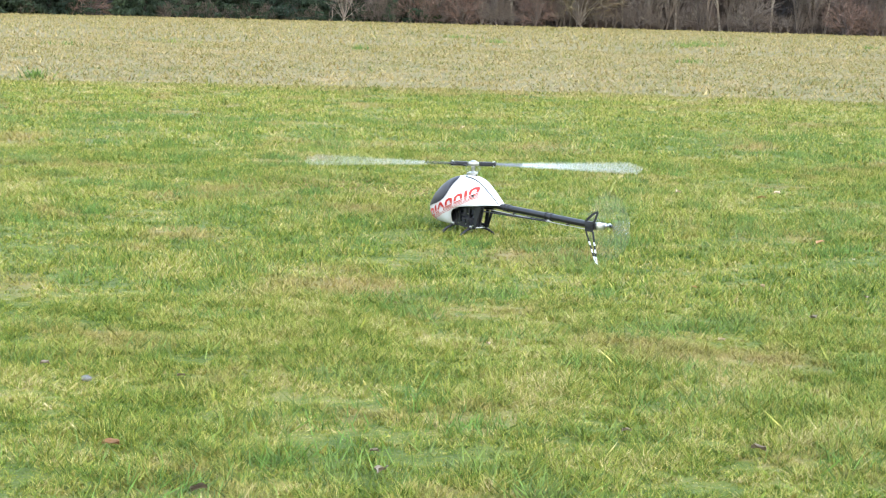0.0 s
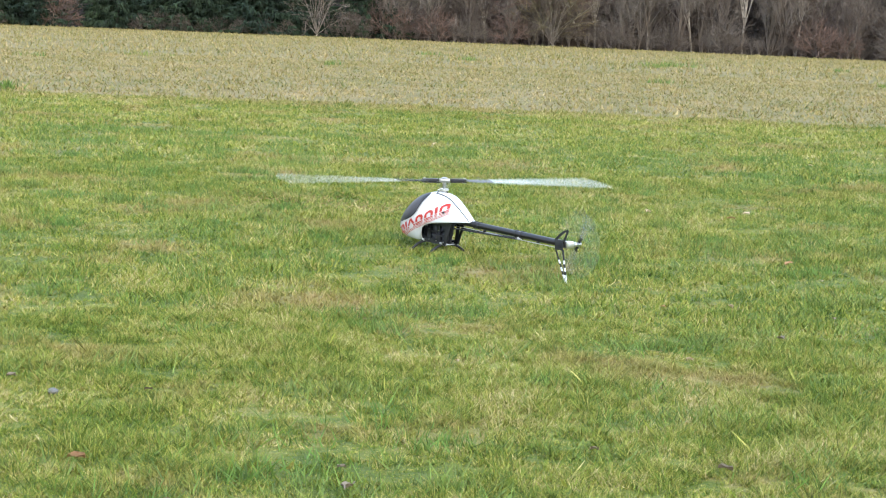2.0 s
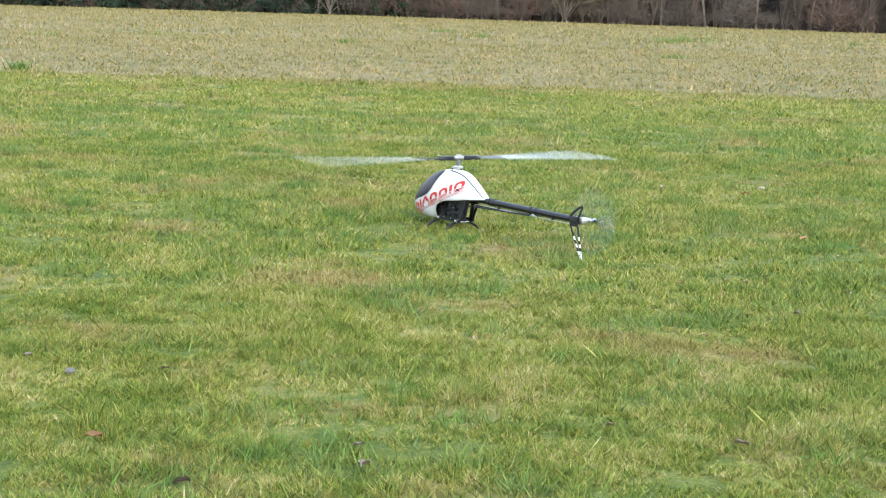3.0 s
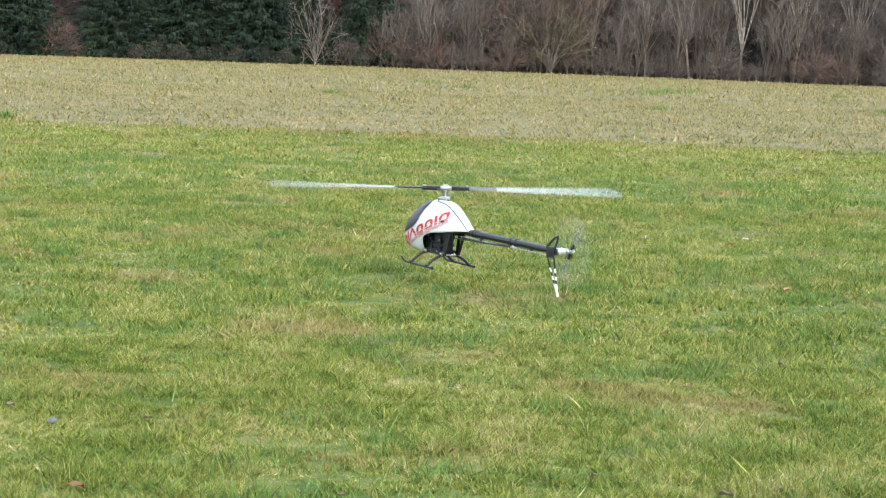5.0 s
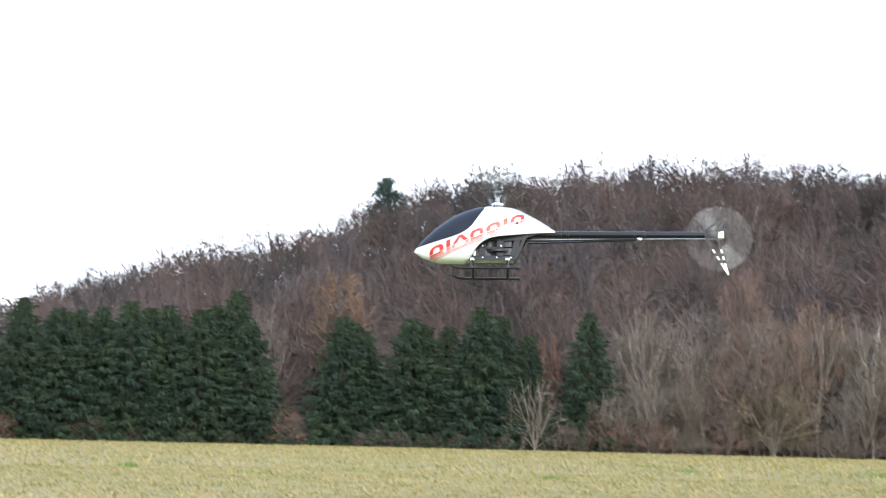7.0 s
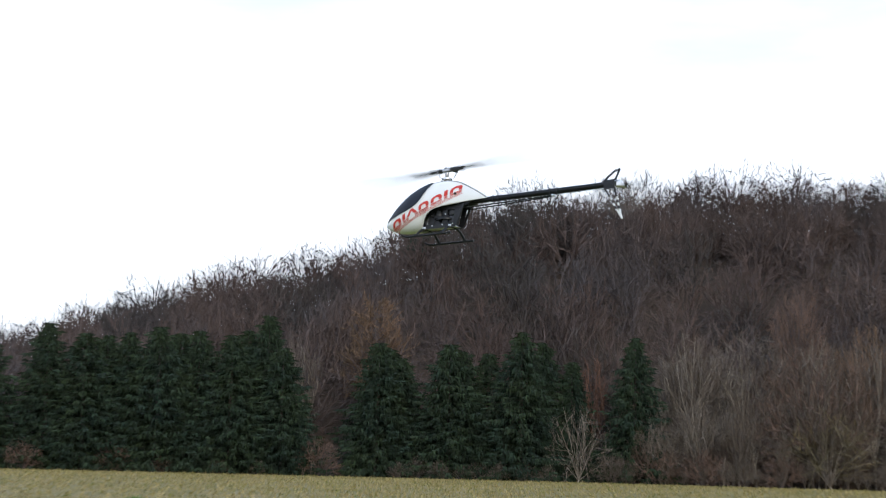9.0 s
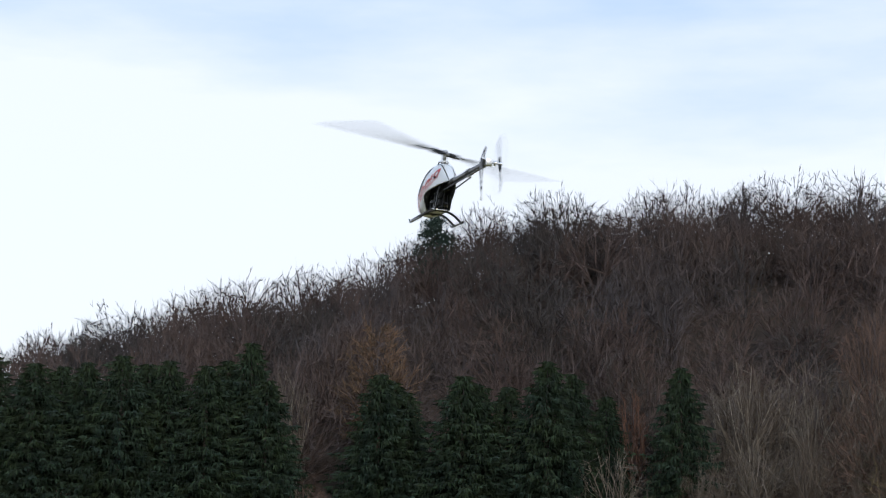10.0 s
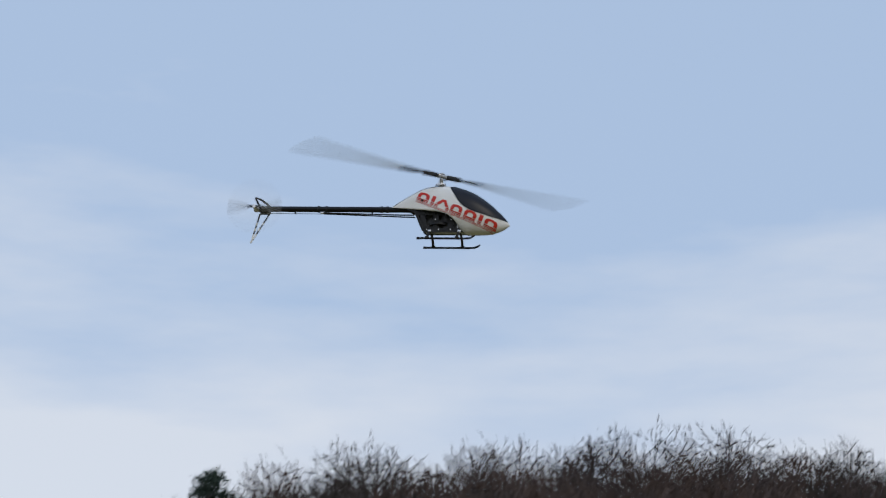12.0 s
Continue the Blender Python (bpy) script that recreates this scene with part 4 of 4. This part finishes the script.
    part("fin_loop", plate([(-0.880, 0.016), (-0.900, 0.034), (-0.935, 0.058), (-0.966, 0.068), (-0.970, 0.062), (-0.940, 0.049), (-0.910, 0.028), (-0.892, 0.010)], 0.017, 0.0195), M_BLACK, fin)
    part("fin_loop", plate([(-0.968, 0.066), (-0.971, 0.060), (-0.948, 0.012), (-0.936, 0.012), (-0.940, 0.022), (-0.958, 0.056)], 0.0168, 0.0193), M_BLACK, fin)
    part("fin_bracket", block((-0.908, 0.012, 0), (0.046, 0.018, 0.034), bevel=0.003), M_BLACK, fin)

    def leg(x0, w):
        foot = (-0.9755, -0.172)
        for i in range(10):
            a, b = i / 10, (i + 1) / 10
            xa, xb = x0 + (foot[0] - x0) * a, x0 + (foot[0] - x0) * b
            za, zb = -0.022 + (foot[1] + 0.022) * a, -0.022 + (foot[1] + 0.022) * b
            white = i >= 7 or i in (3, 5)
            k = 0.0 if i < 9 else 0.0012
            part("fin_leg", plate([(xa - w, za), (xa + w, za), (xb + w - k, zb), (xb - w + k, zb)], 0.0165, 0.020), M_WHITE if white else M_BLACK, fin, "white fin band" if white else "")
    leg(-0.888, 0.0042)
    leg(-0.938, 0.0042)
    part("fin_tip", tube([(-0.973, 0.0182, -0.164), (-0.978, 0.0182, -0.176)], [0.006, 0.0045], 8), M_WHITE, fin, "white fin tip")
    gear = part("tail_gearbox", block((-0.948, -0.006, 0), (0.030, 0.032, 0.030), bevel=0.004), M_SILVER, top, "machined aluminium tail gearbox")
    part("tail_shaft", tube([(-0.95, -0.02, 0), (-0.95, -0.062, 0)], 0.004, 10), M_STEEL, gear)
    part("pitch_slider", tube([(-0.95, -0.028, 0), (-0.95, -0.03, 0), (-0.95, -0.038, 0), (-0.95, -0.04, 0)], [0.008, 0.012, 0.012, 0.008], 14), M_SILVER, gear)
    # mast and swashplate
    part("mast", tube([(0, 0, 0.02), (0, 0, 0.172)], 0.006, 12), M_STEEL, top, "steel rotor mast")
    swash = part("swashplate", tube([(0, 0, 0.126), (0, 0, 0.128), (0, 0, 0.136), (0, 0, 0.138)], [0.018, 0.023, 0.023, 0.018], 24), M_SILVER, top, "aluminium swashplate")
    for k in range(3):
        a = radians(60 + 120 * k)
        c, s = math.cos(a), math.sin(a)
        part("swash_link", tube([(0.026 * c, 0.026 * s, 0.13), (0.034 * c, 0.034 * s, 0.10)], 0.0025, 8), M_BLACK, swash)
        part("ball_joint", tube([(0.020 * c, 0.020 * s, 0.131), (0.030 * c, 0.030 * s, 0.131)], 0.003, 8), M_SILVER, swash)
    # main rotor
    rotor = part("main_rotor", block((0, 0, 0), (0.050, 0.024, 0.018), bevel=0.004), M_STEEL, top, "machined aluminium rotor head")
    part("head_cap", tube([(0, 0, 0.008), (0, 0, 0.012), (0, 0, 0.016)], [0.015, 0.015, 0.010], 20), M_STEEL, rotor)
    part("head_collar", tube([(0, 0, -0.034), (0, 0, -0.03), (0, 0, -0.012)], [0.008, 0.010, 0.009], 16), M_STEEL, rotor)
    for side in (1, -1):
        grip = part("blade_grip", block((0.068 * side, 0, 0), (0.080, 0.026, 0.020), bevel=0.004), M_BLACK, rotor, "black blade grip")
        part("grip_bolt", tube([(0.098 * side, 0, -0.013), (0.098 * side, 0, 0.013)], 0.005, 10), M_SILVER, grip)
        part("pitch_arm", block((0.035 * side, 0.024 * side, -0.006), (0.012, 0.030, 0.008), bevel=0.002), M_BLACK, grip)
        part("pitch_link", tube([(0.035 * side, 0.038 * side, -0.006), (0.020 * side, 0.026 * side, -0.042)], 0.0022, 8), M_STEEL, grip)

        def blade(x0, x1, n):
            bm = bmesh.new()
            rings = []
            for i in range(n + 1):
                x = x0 + (x1 - x0) * i / n
                root = min(1.0, max(0.0, (x - 0.09) / 0.06))
                chord = 0.030 + 0.032 * root
                end = max(0.0, (x - 0.765) / 0.025)
                chord *= 1 - 0.35 * end * end
                lead = 0.020 - 0.006 * end
                twist = radians(3.5)
                ring = []
                for u, h in ((0, 0), (0.04, 0.35), (0.2, 0.5), (0.5, 0.42), (1.0, 0.03), (0.5, -0.42), (0.2, -0.5), (0.04, -0.35)):
                    yy, zz = lead - chord * u, h * 0.0085
                    ring.append(bm.verts.new((side * x, side * (yy * math.cos(twist) - zz * math.sin(twist)), yy * math.sin(twist) + zz * math.cos(twist))))
                rings.append(ring)
            for a, b in zip(rings, rings[1:]):
                for k in range(8):
                    bm.faces.new((a[k], a[(k + 1) % 8], b[(k + 1) % 8], b[k]))
            bm.faces.new(rings[0])
            bm.faces.new(rings[-1][::-1])
            return bm
        part("rotor_blade", blade(0.23, 0.79, 14), M_BLADE, rotor, "white outer rotor blade")
        part("blade_root", blade(0.085, 0.23, 8), M_BLADE_DARK, rotor, "black carbon blade root")
    # tail rotor
    tail = part("tail_rotor", tube([(0, 0.008, 0), (0, -0.010, 0)], 0.009, 14), M_SILVER, top, "aluminium tail rotor hub")
    for side in (1, -1):
        part("tail_grip", block((0.022 * side, 0, 0), (0.030, 0.011, 0.012), bevel=0.002), M_BLACK, tail)
        bm = plate([(0.034 * side, -0.010), (0.060 * side, -0.014), (0.140 * side, -0.013), (0.145 * side, -0.004), (0.140 * side, 0.012), (0.060 * side, 0.013), (0.034 * side, 0.008)], -0.002, 0.002)
        part("tail_blade", bm, M_STEEL_PAINT, tail, "grey tail rotor blade")
    sweep = bmesh.new()
    inner = [sweep.verts.new((0.034 * math.cos(a), 0.0, 0.034 * math.sin(a))) for a in (2 * math.pi * k / 48 for k in range(48))]
    outer = [sweep.verts.new((0.143 * math.cos(a), 0.0, 0.143 * math.sin(a))) for a in (2 * math.pi * k / 48 for k in range(48))]
    for k in range(48):
        j = (k + 1) % 48
        sweep.faces.new((inner[k], inner[j], outer[j], outer[k]))
    part("blade_sweep", sweep, M_SWEEP, tail, "translucent sweep of the spinning blades")
    return top, rotor, tail


HELI, ROTOR, TAIL_ROTOR = build_helicopter()

# ---- fallen leaves and stones on the grass ----


def leaf_mesh(name, long, curl, mat):
    bm = bmesh.new()
    rows = []
    for i in range(9):
        s = i / 8
        w = 0.36 * long * math.sin(math.pi * min(1, s * 0.95 + 0.02)) ** 0.8 * (1 + 0.18 * (i % 2)) + 0.001
        x = (s - 0.5) * long
        z = 0.10 * long * math.sin(math.pi * s)
        rows.append([bm.verts.new((x, w * k, z + curl * long * k * k * (1 + 0.3 * math.sin(i)))) for k in (-1, -0.5, 0, 0.5, 1)])
    for a, b in zip(rows, rows[1:]):
        for k in range(4):
            bm.faces.new((a[k], a[k + 1], b[k + 1], b[k]))
    tube_into(bm, [(0.48 * long, 0, 0.0), (0.62 * long, 0, 0.02 * long), (0.72 * long, 0.03 * long, 0.06 * long)], 0.012 * long, 5)
    bmesh.ops.solidify(bm, geom=bm.faces[:], thickness=0.0006)
    me = bpy.data.meshes.new(name)
    bm.to_mesh(me)
    bm.free()
    me.materials.append(mat)
    me.polygons.foreach_set("use_smooth", [True] * len(me.polygons))
    return me


def build_litter():
    rng = random.Random(7)
    kinds = {"pale": (leaf_mesh("fallen_leaf", 0.050, 0.2, M_LEAF_PALE), "pale tan fallen leaf lying on the grass"),
             "brown": (leaf_mesh("fallen_leaf", 0.055, 0.16, M_LEAF), "curled orange-brown fallen leaf on the grass"),
             "grey": (leaf_mesh("fallen_leaf", 0.046, 0.22, M_LEAF_GREY), "withered grey-brown fallen leaf on the grass")}
    LEAVES = [
        (7.26, -6.38, 'pale', 1.0),
        (10.63, -6.26, 'pale', 0.9),
        (10.12, -6.44, 'brown', 0.8),
        (12.18, -7.86, 'brown', 0.8),
        (9.01, -11.37, 'pale', 0.6),
        (10.49, -14.99, 'grey', 0.8),
        (-12.53, -15.38, 'brown', 0.8),
        (12.13, -10.42, 'grey', 0.8),
        (10.32, -9.45, 'pale', 0.5),
        (5.85, -14.67, 'grey', 0.6),
        (-3.18, -15.68, 'grey', 0.5),
        (-0.31, -4.38, 'pale', 0.8),
        (12.67, -4.48, 'pale', 0.8),
        (0.81, -11.87, 'pale', 0.4),
        (13.83, -9.61, 'grey', 0.6),
        (7.98, -9.61, 'brown', 0.4),
        (-14.76, -12.6, 'grey', 0.6),
        (13.32, -8.36, 'pale', 0.4),
        (-10.08, -13.1, 'grey', 0.5),
        (-9.44, -16.99, 'grey', 0.8),
        (-2.91, -16.37, 'grey', 0.9),
    ]
    for az, el, kind, size in LEAVES:
        r = 1.07 / math.tan(radians(-el))
        me, label = kinds[kind]
        ob = tagged(new("fallen_leaf", me), label, "leaf", "fallen leaves")
        ob.matrix_basis = pose(r * math.sin(radians(az)), r * math.cos(radians(az)), 0.024, rng.uniform(-14, 14), rng.uniform(-14, 14), rng.uniform(0, 360)) @ Matrix.Scale(size, 4)
    bm = bmesh.new()
    bmesh.ops.create_icosphere(bm, subdivisions=2, radius=0.016)
    for v in bm.verts:
        v.co *= 1 + 0.25 * noise.noise(v.co * 40)
        v.co.z *= 0.6
    me = bpy.data.meshes.new("stone")
    bm.to_mesh(me)
    bm.free()
    me.materials.append(M_STONE)
    ob = tagged(new("stone", me), "small grey stone half sunk in the grass", "stone")
    r = 1.09 / math.tan(radians(13.22))
    ob.location = (r * math.sin(radians(-13.37)), r * math.cos(radians(-13.37)), 0.012)


build_litter()


def motions():
    """All that moves: the helicopter's flight and the turning of its rotors."""
    flight = [
        (0.0, 0.012, 7.68, 0.163, 124.3, -0.1, 0.0),
        (4.6, 0.012, 7.68, 0.163, 124.3, -0.1, 0.0),
        (4.8, 0.014, 7.56, 0.195, 122.5, -0.2, 0.1),
        (5.0, 0.019, 7.328, 0.288, 119.1, -0.5, 0.1),
        (5.5, -0.069, 7.216, 0.725, 123.2, -2.9, -2.1),
        (6.0, -0.264, 7.015, 1.243, 146.6, -3.6, 0.7),
        (6.5, -0.522, 7.012, 1.69, 176.9, -2.1, 3.5),
        (7.0, -0.729, 6.948, 1.913, 184.5, -0.8, 7.0),
        (7.2, -0.819, 6.948, 1.983, 184.0, -0.8, 6.5),
        (8.8, -1.220, 7.757, 2.274, 160.8, -2.7, 3.8),
        (9.0, -1.744, 11.605, 2.328, 156.8, -2.7, 3.8),
        (9.5, -3.019, 21.039, 2.477, 135.6, -0.2, 5.9),
        (10.0, -3.624, 25.731, 2.670, 112.7, 3.5, 3.9),
        (10.5, -4.056, 30.083, 2.845, 90.5, 5.0, 2.1),
        (11.0, -4.560, 35.417, 3.218, 67.2, 5.7, 7.3),
        (11.5, -4.923, 40.588, 3.698, 32.9, 3.1, 10.3),
        (12.0, -5.034, 44.984, 4.141, -5.0, -2.6, 7.5),
    ]
    walk(HELI, [(t, pose(x, y, z, roll, -pitch, yaw)) for t, x, y, z, yaw, pitch, roll in flight])
    # the main rotor: how its blades lie to the world at some times; about 80 degrees a frame in between
    lies = [(0.0, 0), (0.5, 20), (1.0, 46), (1.5, 0), (2.0, 15), (2.5, 50), (3.0, 30), (5.0, 5), (5.5, 66), (6.0, 60), (6.5, 98), (7.0, 92), (9.0, 150), (9.5, 40), (10.0, 62), (10.5, 14), (11.0, 18), (11.5, 16), (12.0, 32)]
    heading = lambda t: float(np.interp(t, [r[0] for r in flight], [r[4] for r in flight]))
    turns, at = [], 0.0
    for i, (t, lie) in enumerate(lies):
        want = lie - heading(t)
        if i == 0:
            at = want
        else:
            goal = at + 80.0 * FPS * (t - lies[i - 1][0])
            at = want + 180.0 * round((goal - want) / 180.0)
        turns.append((t, at))
    rows, tail_rows = [], []
    for k in range(int(12.0 * FPS) + 1):
        t = k / FPS
        rows.append((t, pose(0, 0, 0.176, float(np.interp(t, [0, 4.5, 9.5, 11.5, 12.0], [0, 0, 0, 0, 0])), float(np.interp(t, [0, 11.0, 11.5, 12.0], [0, 0, 3.0, 3.5])), 0) @ pose(0, 0, 0, 0, 0, float(np.interp(t, [a for a, _ in turns], [b for _, b in turns])))))
        tail_rows.append((t, pose(-0.95, -0.056, 0, 0, 88.0 * k)))
    walk(ROTOR, rows)
    walk(TAIL_ROTOR, tail_rows)


motions()
